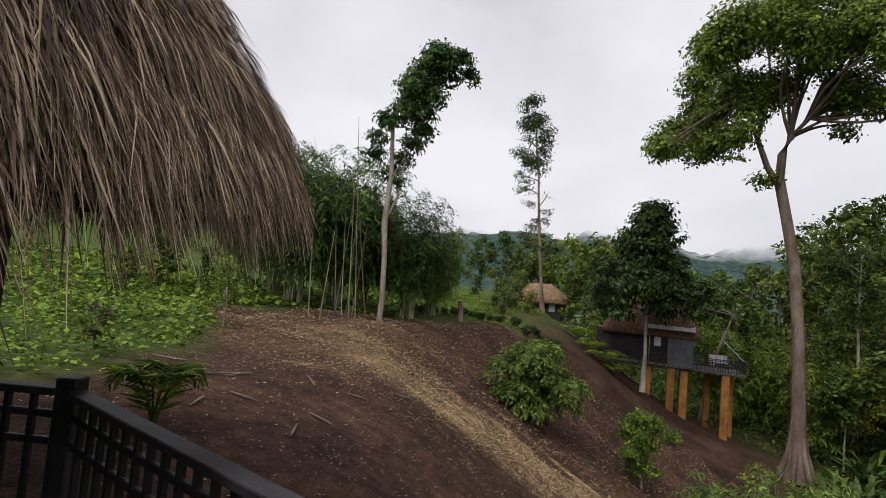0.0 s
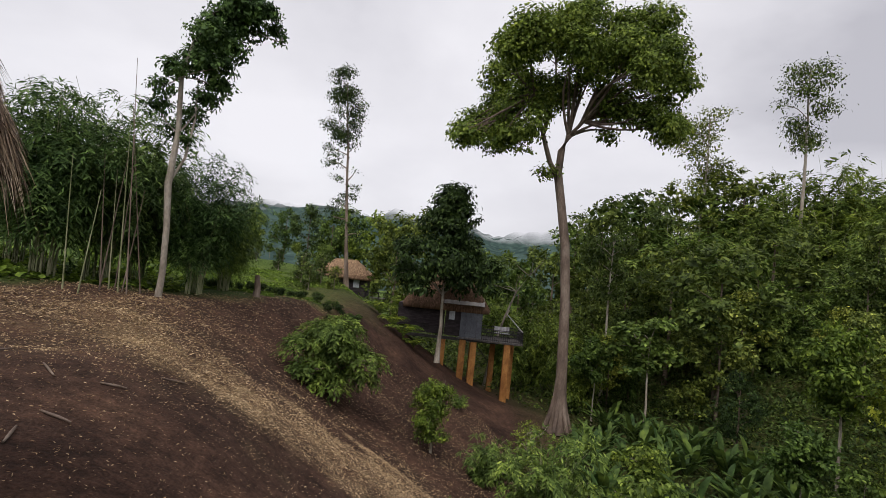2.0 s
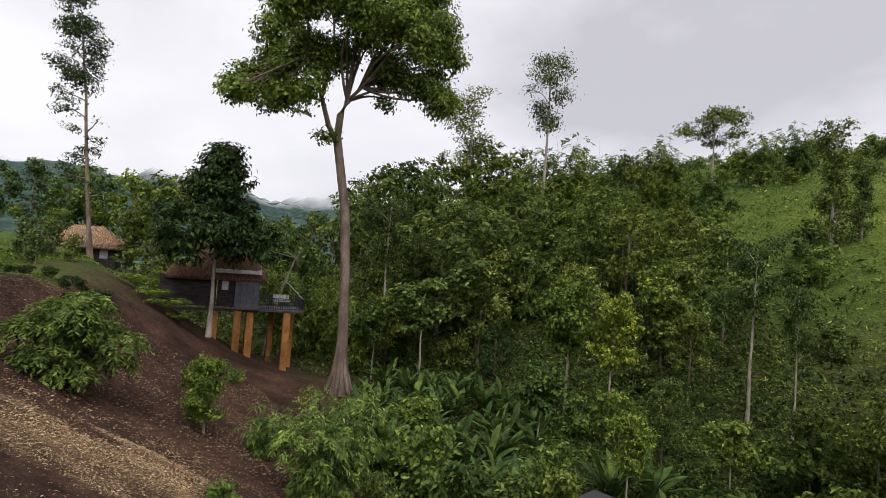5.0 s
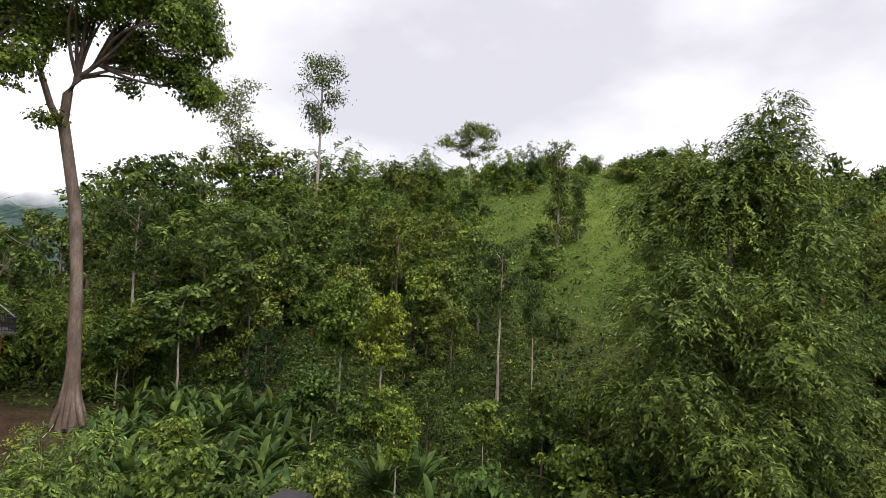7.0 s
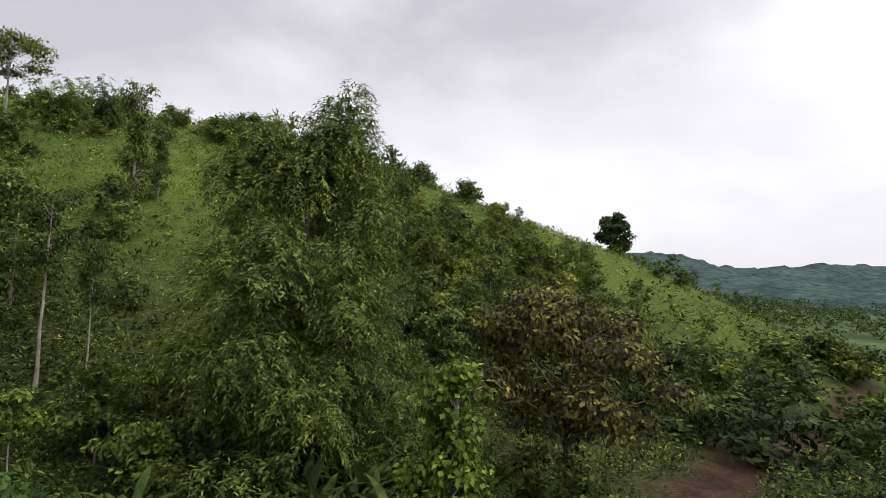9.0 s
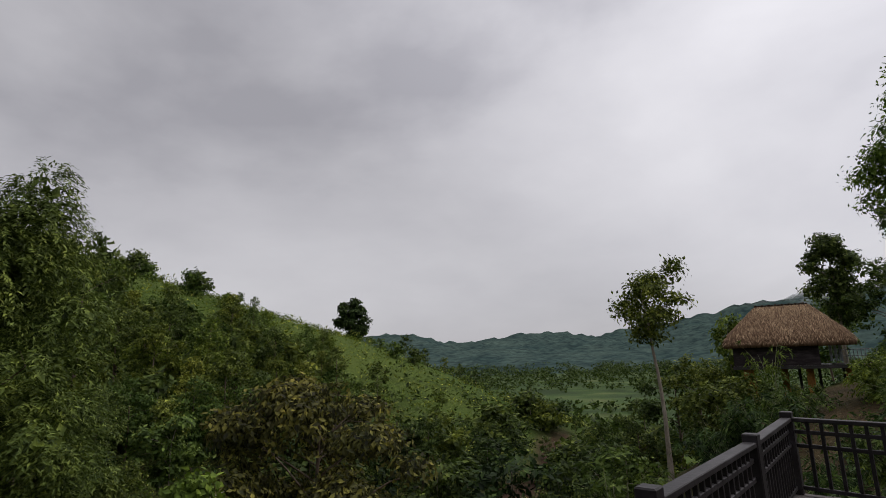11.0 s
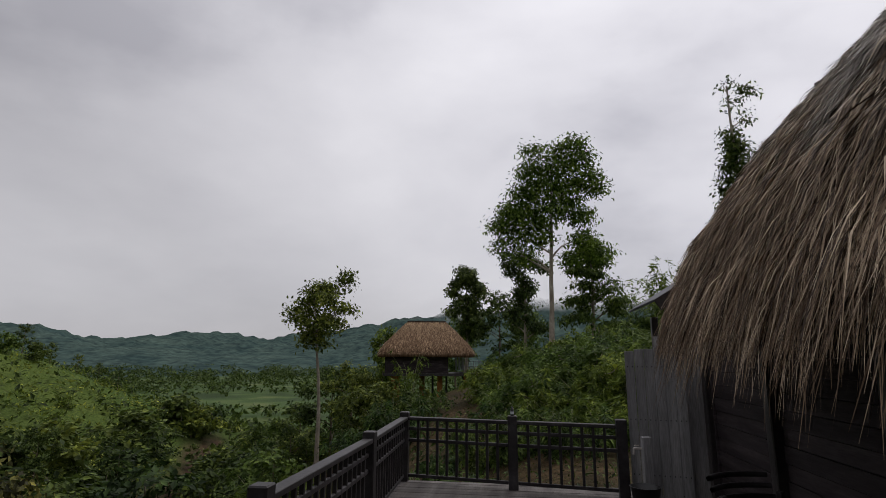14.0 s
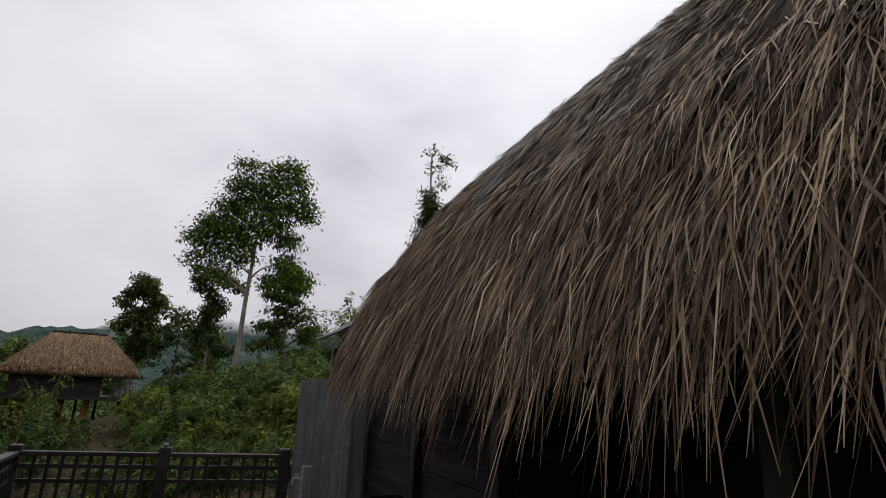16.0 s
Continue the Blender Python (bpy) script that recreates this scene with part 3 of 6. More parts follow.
def build_hut():
    root = tagged(new("thatched_hut"), "dark timber stilt hut under a steep shaggy brown thatch roof", "hut")
    rings = [(s, z) for s, z in PROFILE]
    n = len(roof_ring(0))
    v = []
    for s, z in rings:
        v += [(x, y, z - 0.06 + roof_lift(y)) for x, y in roof_ring(s)]
    v += [(x, y, 2.05 + roof_lift(y)) for x, y in roof_ring(0.35)]
    f = [(i * n + k, i * n + (k + 1) % n, (i + 1) * n + (k + 1) % n, (i + 1) * n + k) for i in range(len(rings) - 1) for k in range(n)]
    last = len(rings) * n
    f += [(last + k, last + (k + 1) % n, (k + 1) % n, k) for k in range(n)]
    part("roof", np_mesh("roof", v, f, M_thatch_base, True), root, "thick layered thatch underlay, coloured dark as the shade between straws")
    rng = np.random.default_rng(100)
    base, out, slope, ln, wd, aim = [], [], [], [], [], []

    def lay(count, s0, s1, l0, l1, w0, w1, tilt=0.0, per=9, spread=0.05, zone=None):
        """Straw in tufts whose tips draw together."""
        bins = 40
        for b in range(bins):
            s = s0 + (s1 - s0) * (b + 0.5) / bins
            z = np.interp(s, PS, PZ)
            sl = math.atan2(np.interp(s + 0.06, PS, PZ) - np.interp(max(s - 0.06, 0), PS, PZ), 0.06 + min(s, 0.06))
            for _ in range(max(1, count // bins // per)):
                p, o = roof_point(s, rng.random())
                # the side that faces away from the deck carries little loose straw
                if (p[0] < -4.6 and rng.random() < 0.88) or (zone and not (p[0] > -4.6 and zone[0] < p[1] < zone[1])):
                    continue
                sd = np.array([-o[1], o[0]])
                j0, lean, big, up = rng.uniform(-0.5, 0.5) * (s1 - s0) / bins, rng.normal() * 0.17, rng.uniform(0.7, 1.25), 0.07 * rng.random()
                for q in range(per):
                    off = rng.normal() * spread
                    j = j0 + rng.normal() * 0.012
                    c = p - o * j + sd * off
                    base.append((c[0], c[1], z + roof_lift(c[1]) + j * math.tan(min(sl, 1.45)) + 0.005 + up + 0.02 * rng.random())), out.append(o), slope.append(sl + tilt)
                    L = rng.uniform(l0, l1) * big
                    ln.append(L), wd.append(rng.uniform(w0, w1)), aim.append(lean - 0.75 * off / max(L, 0.1))

    lay(36000, 0.10, 1.3, 0.10, 0.20, 0.006, 0.012, spread=0.03)
    lay(48000, 0.15, 1.5, 0.08, 0.16, 0.005, 0.010, spread=0.025, zone=(-7.4, 3.4))
    lay(56000, 0.8, 2.5, 0.08, 0.15, 0.006, 0.012, spread=0.025)
    lay(50000, 1.6, 3.72, 0.07, 0.14, 0.008, 0.014, spread=0.025)
    short = [np.array(a) for a in (base, out, slope, ln, wd, aim)]
    base, out, slope, ln, wd, aim = [], [], [], [], [], []
    lay(46000, 0.0, 0.34, 0.14, 0.30, 0.005, 0.010, spread=0.035)
    lay(30000, 0.0, 0.10, 0.12, 0.30, 0.006, 0.012, 0.03, spread=0.035)
    lay(26000, 0.0, 0.12, 0.16, 0.38, 0.006, 0.012, 0.02, spread=0.04, zone=(-5, 3.4))
    lay(44000, 0.0, 2.4, 0.12, 0.24, 0.007, 0.015, spread=0.05, zone=(-8, -2.6))
    lay(30000, 1.4, 3.7, 0.10, 0.20, 0.008, 0.016, spread=0.04, zone=(-8, 2.5))
    lay(40000, 0.0, 1.9, 0.16, 0.34, 0.008, 0.016, spread=0.05, zone=(1.6, 9))
    lay(52000, 0.05, 2.3, 0.08, 0.18, 0.006, 0.013, spread=0.045, zone=(-8, 1.6))
    v, f = straw_blades(rng, *[np.array(a) for a in (base, out, slope, ln, wd, aim)], lift=0.34, droop=0.85)
    v1, f1 = straw_blades(rng, *short, lift=0.36, joints=1, droop=0.55)
    v, f = np.concatenate([v, v1]), np.concatenate([f, f1 + len(v)])
    part("thatch", np_mesh("thatch", v, f, M_thatch), root, "loose grey-brown straw ends", "stuff")
    return root


hut = build_hut()
# walls under the eaves
for k in range(15):
    z = 0.02 + k * 0.155
    part("board", beam("board", (-2.55 + 0.012 * (k % 2), -7.3, z + 0.075), (-2.55 + 0.012 * (k % 2), -3.9, z + 0.075), 0.03, 0.15, M_board, 0.004), hut)
for y in (-7.36, -5.6, -3.85):
    part("wall_post", boxes("wall_post", [((-2.5, y, 1.2), (0.13, 0.13, 2.4))], M_dark_wood, 0.01), hut)
part("wall_panel", boxes("wall_panel", [((-3.2, -3.85, 1.2), (1.2, 0.06, 2.3))], M_board, 0.004), hut)
part("wall_panel", boxes("wall_panel", [((-3.9, -1.7, 1.2), (0.06, 4.2, 2.3))], M_board, 0.004), hut)
part("wall_panel", boxes("wall_panel", [((-6.2, 0.45, 1.2), (4.6, 0.06, 2.3))], M_board, 0.004), hut)
part("wall_panel", boxes("wall_panel", [((-8.5, -3.4, 1.2), (0.06, 7.7, 2.3))], M_board, 0.004), hut)
part("wall_panel", boxes("wall_panel", [((-5.5, -7.3, 1.2), (6.0, 0.06, 2.3))], M_board, 0.004), hut)
for x, y in ((-1.98, 1.70), (-8.3, 2.9), (-2.3, -1.4)):
    part("porch_post", boxes("porch_post", [((x, y, 1.2), (0.14, 0.14, 2.4))], M_dark_wood, 0.012), hut)
part("roof_pole", beam("roof_pole", (-3.75, -5.0, 4.55), (-3.28, -5.62, 4.52), 0.05, 0.05, M_dark_wood), hut)


# ---- the grey screen, the annex roof and the things on the deck ----
def build_screen():
    root = tagged(new("wall_screen"), "grey weathered vertical plank screen with rows of studs", "wall", kind="structure")
    a, b = Vector((-1.53, -7.56, 0)), Vector((-2.24, -7.42, 0))
    n = 6
    turn = math.degrees(math.atan2(b.y - a.y, b.x - a.x))
    for k in range(n):
        p = a + (b - a) * ((k + 0.5) / n)
        h = 1.82 + 0.014 * k + 0.01 * (k % 2)
        pl = part("plank", boxes("plank", [((p.x, p.y + 0.004 * (k % 2), h / 2), ((b - a).length / n - 0.004, 0.024, h), turn)], M_grey_plank, 0.003), root)
        for z in (0.28, 0.95, 1.62):
            for q in (-0.03, 0.03):
                c = p + (b - a).normalized() * q
                part("stud", boxes("stud", [((c.x, c.y + 0.004 * (k % 2) + 0.014, z), (0.012, 0.012, 0.016), turn)], M_black), pl)
    part("plank", boxes("plank", [((-2.34, -7.62, 1.05), (0.3, 0.024, 2.1), turn)], M_grey_plank, 0.003), root)
    part("plank", boxes("plank", [((-2.06, -7.66, 1.02), (0.24, 0.024, 2.0), turn)], M_grey_plank, 0.003), root)


build_screen()


def build_annex():
    root = tagged(new("annex_roof"), "sloping grey sheet roof with a dark fascia behind the screen", "roof")
    part("roof_sheet", beam("roof_sheet", (-2.02, -8.6, 2.52), (-4.6, -8.6, 4.1), 1.9, 0.035, M_panel, 0.004), root)
    part("fascia", beam("fascia", (-2.02, -7.63, 2.44), (-4.6, -7.63, 4.02), 0.03, 0.17, M_dark_wood, 0.004), root)
    part("support_post", boxes("support_post", [((-2.35, -8.3, 1.2), (0.1, 0.1, 2.4))], M_dark_wood, 0.006), root)
    part("support_post", boxes("support_post", [((-2.35, -9.3, 0.0), (0.1, 0.1, 4.8))], M_dark_wood, 0.006), root)


build_annex()


def build_chair():
    root = tagged(new("slatted_chair"), "dark wooden armchair with a curved slatted back on the deck", "chair")
    for k in range(6):
        part("seat_slat", boxes("seat_slat", [((0, -0.24 + 0.095 * k, 0.42), (0.52, 0.07, 0.022))], M_rail_wood, 0.005), root)
    for x in (-0.27, 0.27):
        for y in (-0.25, 0.27):
            part("leg", boxes("leg", [((x, y, 0.31 if y < 0 else 0.36), (0.05, 0.05, 0.62 if y < 0 else 0.72))], M_rail_wood, 0.006), root)
        t = np.linspace(0, 1, 8)
        part("armrest", np_mesh("armrest", *tubes([(np.stack([np.full(8, x * 1.04), -0.3 + 0.62 * t, 0.63 + 0.03 * np.sin(np.pi * t)], 1), np.full(8, 0.03))], 8), M_rail_wood, True), root)
    for k in range(5):
        t = np.linspace(-1, 1, 11)
        z = 0.52 + 0.075 * k
        y = 0.27 + 0.03 * k
        part("back_slat", np_mesh("back_slat", *tubes([(np.stack([0.28 * t, y + 0.09 * (1 - t * t), np.full(11, z)], 1), np.full(11, 0.022))], 6), M_rail_wood, True), root)
    root.matrix_basis = Matrix.Translation((-1.98, -4.35, 0)) @ Matrix.Rotation(radians(205), 4, "Z")


build_chair()


def build_tap():
    root = tagged(new("tap_post"), "short weathered timber post with a metal water tap", "tap")
    part("post", boxes("post", [((-1.66, -7.2, 0.39), (0.11, 0.09, 0.78), 8)], M_grey_plank, 0.008), root)
    part("pipe", beam("pipe", (-1.605, -7.2, 0.64), (-1.5, -7.18, 0.64), 0.025, 0.025, M_metal, 0.004), root)
    part("spout", beam("spout", (-1.505, -7.18, 0.645), (-1.495, -7.17, 0.57), 0.022, 0.022, M_metal, 0.004), root)
    part("valve", boxes("valve", [((-1.54, -7.19, 0.675), (0.06, 0.016, 0.014), 20)], M_metal, 0.003), root)


build_tap()


def lathe(name, prof, mat, sides=20):
    a = np.linspace(0, 2 * np.pi, sides, endpoint=False)
    v = np.array([(r * math.cos(q), r * math.sin(q), z) for r, z in prof for q in a])
    i, j = np.meshgrid(np.arange(len(prof) - 1), np.arange(sides), indexing="ij")
    j2 = (j + 1) % sides
    f = np.stack([i * sides + j, i * sides + j2, (i + 1) * sides + j2, (i + 1) * sides + j], -1).reshape(-1, 4)
    return np_mesh(name, v, f, mat, True)


pot = tagged(new("bucket", lathe("bucket", [(0.001, 0), (0.13, 0), (0.17, 0.26), (0.18, 0.265), (0.165, 0.265), (0.13, 0.02), (0.001, 0.02)], M_black)), "black plastic bucket below the water tap", "bucket")
pot.location = (-1.56, -6.92, 0.0)
bottle = tagged(new("bottle"), "small dark bottle with a pale label on the railing post", "bottle")
part("bottle_body", lathe("bottle_body", [(0.001, 0), (0.024, 0), (0.025, 0.07), (0.010, 0.095), (0.009, 0.12), (0.001, 0.12)], M_black, 14), bottle)
part("bottle_label", lathe("bottle_label", [(0.0262, 0.02), (0.0262, 0.055)], M_pane, 14), bottle)
bottle.location = (-0.02, -7.72, POST_H)


# ---- plants ----
def leaf_quads(p, d, length, width, rng, face=None):
    """Leaf blades from p along d: four corners each, a little folded."""
    n = len(p)
    ref = rng.normal(size=(n, 3)) * 0.4 + (np.array([0, 0, 1.0]) if face is None else face)
    side = np.cross(d, ref)
    side /= np.linalg.norm(side, axis=1, keepdims=True) + 1e-9
    nor = np.cross(side, d)
    L, W = length[:, None], width[:, None]
    mid = p + d * L * 0.45 + nor * L * 0.06
    v = np.stack([p, mid - side * W * 0.5, p + d * L, mid + side * W * 0.5], 1)
    return v.reshape(-1, 3)


def leaf_cloud(rng, centres, radii, n, length, width, droop=0.3, clump=0.5, per=14, hollow=0.45, hang=0.0):
    """Blades in small sprays scattered through ellipsoids, thicker towards their skins."""
    centres, radii = np.asarray(centres, float), np.asarray(radii, float)
    vol = radii.prod(axis=1) ** 0.72
    m = max(1, n // per)
    k = rng.choice(len(centres), m, p=vol / vol.sum())
    u = rng.normal(size=(m, 3)) + np.array([0, 0, 0.55])
    u /= np.linalg.norm(u, axis=1, keepdims=True)
    rr = (hollow + (1 - hollow) * rng.random(m)) ** 0.6
    spray = centres[k] + radii[k] * u * rr[:, None]
    out = np.repeat(u, per, axis=0)
    q = np.repeat(spray, per, axis=0) + rng.normal(size=(m * per, 3)) * clump * np.array([0.85, 0.85, 0.45])
    d = 0.55 * out + 0.8 * rng.normal(size=(m * per, 3)) + np.array([0, 0, -droop * 2.0])
    d -= 0.6 * out * (d * out).sum(1, keepdims=True)
    d /= np.linalg.norm(d, axis=1, keepdims=True)
    face = 0.9 * out + np.array([0, 0, 0.8])
    L = length * (0.6 + 0.8 * rng.random(m * per))
    if hang:
        # sprays that arch out and hang, with the blades in pairs along them
        way = u * np.array([1, 1, 0.25]) + rng.normal(size=(m, 3)) * 0.35
        way /= np.linalg.norm(way, axis=1, keepdims=True)
        t = np.tile(np.linspace(0.05, 1, per), m)[:, None]
        w = np.repeat(way, per, axis=0)
        q = np.repeat(spray, per, axis=0) + w * t * hang + np.array([0, 0, -1.0]) * t ** 2 * hang * 0.8 + rng.normal(size=(m * per, 3)) * 0.07 * hang
        lat = np.cross(w, np.array([0, 0, 1.0])) * np.where(np.arange(m * per) % 2, 1, -1)[:, None]
        d = w * 0.6 + lat * 0.7 + np.array([0, 0, -1.0]) * (0.15 + 0.7 * t) + rng.normal(size=(m * per, 3)) * 0.2
        d /= np.linalg.norm(d, axis=1, keepdims=True)
    return leaf_quads(q, d, L, L * (width / length), rng, face)


def quad_index(v):
    return np.arange(len(v)).reshape(-1, 4)


def crown_mesh(v, blobs, mat, rng, core=0.6):
    """The crown's blades, with broader leaves packed in the heart of each of its masses."""
    if len(blobs):
        b = np.repeat(np.asarray(blobs, float), 12, axis=0)
        u = rng.normal(size=(len(b), 3))
        u /= np.linalg.norm(u, axis=1, keepdims=True)
        size = core * 0.6 * b[:, 3] * rng.uniform(0.7, 1.3, len(b))
        d = rng.normal(size=(len(b), 3))
        d /= np.linalg.norm(d, axis=1, keepdims=True)
        p = b[:, :3] + u * b[:, 3:6] * (core * 0.75 * rng.random((len(b), 1)) ** 0.5) - d * size[:, None] * 0.5
        v = np.concatenate([v, leaf_quads(p, d, size, size * 0.62, rng)])
    return np_mesh("crown", v, quad_index(v), mat)


def limb(rng, a, b, r0, r1, sag=0.15, n=6):
    a, b = np.asarray(a, float), np.asarray(b, float)
    t = np.linspace(0, 1, n)[:, None]
    ln = np.linalg.norm(b - a)
    bend = rng.normal(size=3) * ln * 0.06 + np.array([0, 0, -sag * ln])
    pts = a + (b - a) * t + np.sin(np.pi * t) * bend
    return pts, r0 + (r1 - r0) * t[:, 0]


def trunk_line(rng, h, lean=(0, 0), wob=0.02, n=10, bow=(0, 0)):
    t = np.linspace(0, 1, n)[:, None]
    p = np.concatenate([lean[0] * t + bow[0] * np.sin(np.pi * t), lean[1] * t + bow[1] * np.sin(np.pi * t), h * t], 1)
    p[1:, :2] += np.cumsum(rng.normal(size=(n - 1, 2)) * wob * h / n, axis=0)
    return p


def make_tree(name, label, h, r, blobs, kind, n, leaf=(0.28, 0.13), droop=0.3, clump=0.45, bark=None, lean=(0, 0), bow=(0, 0), stem=0.85, seed=1, category="tree", flare=1.6, limbs=14, wob=0.03, sides=6, hang=0.0, per=14, core=0.6):
    """A tree standing at the origin: tapered trunk with limbs out to the masses of its crown."""
    rng = np.random.default_rng(seed)
    root = new(name)
    tagged(root, label, category)
    line = trunk_line(rng, h * stem, lean, wob, bow=bow)
    t = np.linspace(0, 1, len(line))
    rad = r * (1 - 0.72 * t) * (1 + (flare - 1) * np.exp(-t * 14))
    line[0, 2] -= 0.4
    parts = [(line, rad)]
    order = rng.permutation(len(blobs))[:limbs]
    for k in order:
        c = np.array(blobs[k][:3])
        z = np.clip(c[2] - 0.5 * np.hypot(*(c[:2] - line[-1, :2])) - 0.3 * blobs[k][5], 0.25 * h * stem, h * stem * 0.97)
        i = np.interp(z, line[:, 2], np.arange(len(line)))
        a = np.array([np.interp(i, np.arange(len(line)), line[:, q]) for q in range(3)])
        ra = np.interp(i, np.arange(len(line)), rad) * 0.55
        parts.append(limb(rng, a, c, max(ra, 0.02), 0.015, -0.08))
        for _ in range(2):
            e = c + rng.normal(size=3) * np.array(blobs[k][3:6]) * 0.5
            parts.append(limb(rng, parts[-1][0][3] if _ == 0 else c, e, 0.02, 0.008, 0.05, 4))
    part("trunk", np_mesh("trunk", *tubes(parts, sides), bark or M_bark_pale, True), root)
    v = leaf_cloud(rng, [b[:3] for b in blobs], [b[3:6] for b in blobs], n, leaf[0], leaf[1], droop, clump, per, hang=hang)
    part("crown", crown_mesh(v, blobs if core else [], M_fol[kind], rng, core), root)
    return root


def crown_blobs(seed, z0, z1, width, n, size=(0.9, 1.5), flat=0.75, shape="round"):
    """Masses of a crown between two heights; the shape sets how its width runs with height."""
    rng = np.random.default_rng(seed)
    out = []
    for i in range(n):
        f = (i + 0.5) / n
        w = {"round": math.sin(math.pi * (0.12 + 0.8 * f)), "cone": 1.05 - 0.95 * f, "top": 0.35 + 0.65 * f, "column": 0.75 + 0.25 * math.sin(9 * f), "flat": 1.0}[shape]
        a, q = rng.random() * 2 * math.pi, width * w * math.sqrt(rng.random())
        s = rng.uniform(*size)
        out.append((q * math.cos(a), q * math.sin(a), z0 + (z1 - z0) * f, s, s, s * flat))
    return out


def make_bamboo(name, label, h, spread, culms, kind="bamboo", n=5000, seed=1, leaf=(0.34, 0.06), bottom=0.15, category="bamboo", thick=0.03, bushy=0.5):
    """A clump of arching culms with drooping sprays of narrow leaves."""
    rng = np.random.default_rng(seed)
    root = new(name)
    tagged(root, label, category)
    stems, cen, rad = [], [], []
    for i in range(culms):
        a = rng.random() * 2 * math.pi
        q = spread * (0.25 + 0.75 * rng.random())
        hh = h * (0.62 + 0.38 * rng.random())
        t = np.linspace(0, 1, 9)
        out = q * t ** 2.1
        p = np.stack([0.25 * spread * math.cos(a) * 0.6 + out * math.cos(a), 0.25 * spread * math.sin(a) * 0.6 + out * math.sin(a), hh * (t - 0.16 * t ** 3.5 * (q / spread))], 1)
        p[0, 2] -= 0.3
        stems.append((p, thick * (1 - 0.8 * t)))
        for f in rng.uniform(bottom, 1.0, 6):
            c = np.array([np.interp(f, t, p[:, k]) for k in range(3)])
            cen.append(c)
            s = bushy * (0.7 + 0.6 * rng.random()) * (1.1 - 0.4 * f) * h / 8
            rad.append((s, s, s * 0.7))
    part("culm", np_mesh("culm", *tubes(stems, 5), M_culm, True), root, kind="stuff")
    v = leaf_cloud(rng, cen, rad, n, leaf[0], leaf[1], 0.55, 0.3, 12, 0.2, hang=0.085 * h)
    part("foliage", np_mesh("foliage", v, quad_index(v), M_fol[kind]), root)
    return root


def make_broadleaf_plant(name, label, h, n, seed, kind="mid", category="plant", width=0.42):
    """A stemless plant of long arching paddle leaves with raised midribs."""
    rng = np.random.default_rng(seed)
    root = new(name)
    tagged(root, label, category)
    proto = []
    for i in range(n):
        a = 2 * math.pi * (i / n * 2.6 + 0.1 * rng.random())
        up = h * (0.55 + 0.45 * rng.random())
        out = h * (0.18 + 0.5 * rng.random())
        t = np.linspace(0, 1, 7)
        w = width * h / 2.6 * np.array([0.05, 0.09, 0.7, 1.0, 0.95, 0.6, 0.03])
        cx = out * t ** 1.5
        cz = up * (1.15 * t - 0.32 * t ** 3)
        tw = rng.normal() * 0.3
        s = np.array([-math.sin(a + tw), math.cos(a + tw), 0])
        mid = np.stack([cx * math.cos(a), cx * math.sin(a), cz], 1)
        fold = np.array([0, 0, 1.0]) * (w * 0.22)[:, None]
        v = np.concatenate([mid - s * w[:, None] * 0.5 + fold, mid, mid + s * w[:, None] * 0.5 + fold])
        f = [(k, k + 1, k + 8, k + 7) for k in range(6)] + [(k + 7, k + 8, k + 15, k + 14) for k in range(6)]
        part("leaf", np_mesh("leaf", v, f, M_fol[kind], True), root)
    return root


def stand(ob, x, y, turn=0, scale=1.0, dz=0.0, z=None):
    """Set a thing on the ground."""
    s = (scale, scale, scale) if isinstance(scale, (int, float)) else scale
    ob.matrix_basis = Matrix.Translation((x, y, (float(land(x, y)) if z is None else z) + dz)) @ Matrix.Rotation(radians(turn), 4, "Z") @ Matrix.Diagonal((*s, 1))
    return ob


def again(ob, x, y, turn=0, scale=1.0, dz=0.0):
    s = (scale, scale, scale) if isinstance(scale, (int, float)) else scale
    m = Matrix.Translation((x, y, float(land(x, y)) + dz)) @ Matrix.Rotation(radians(turn), 4, "Z") @ Matrix.Diagonal((*s, 1))
    c = copy_thing(ob, Matrix.Identity(4))
    c.matrix_basis = m
    return c


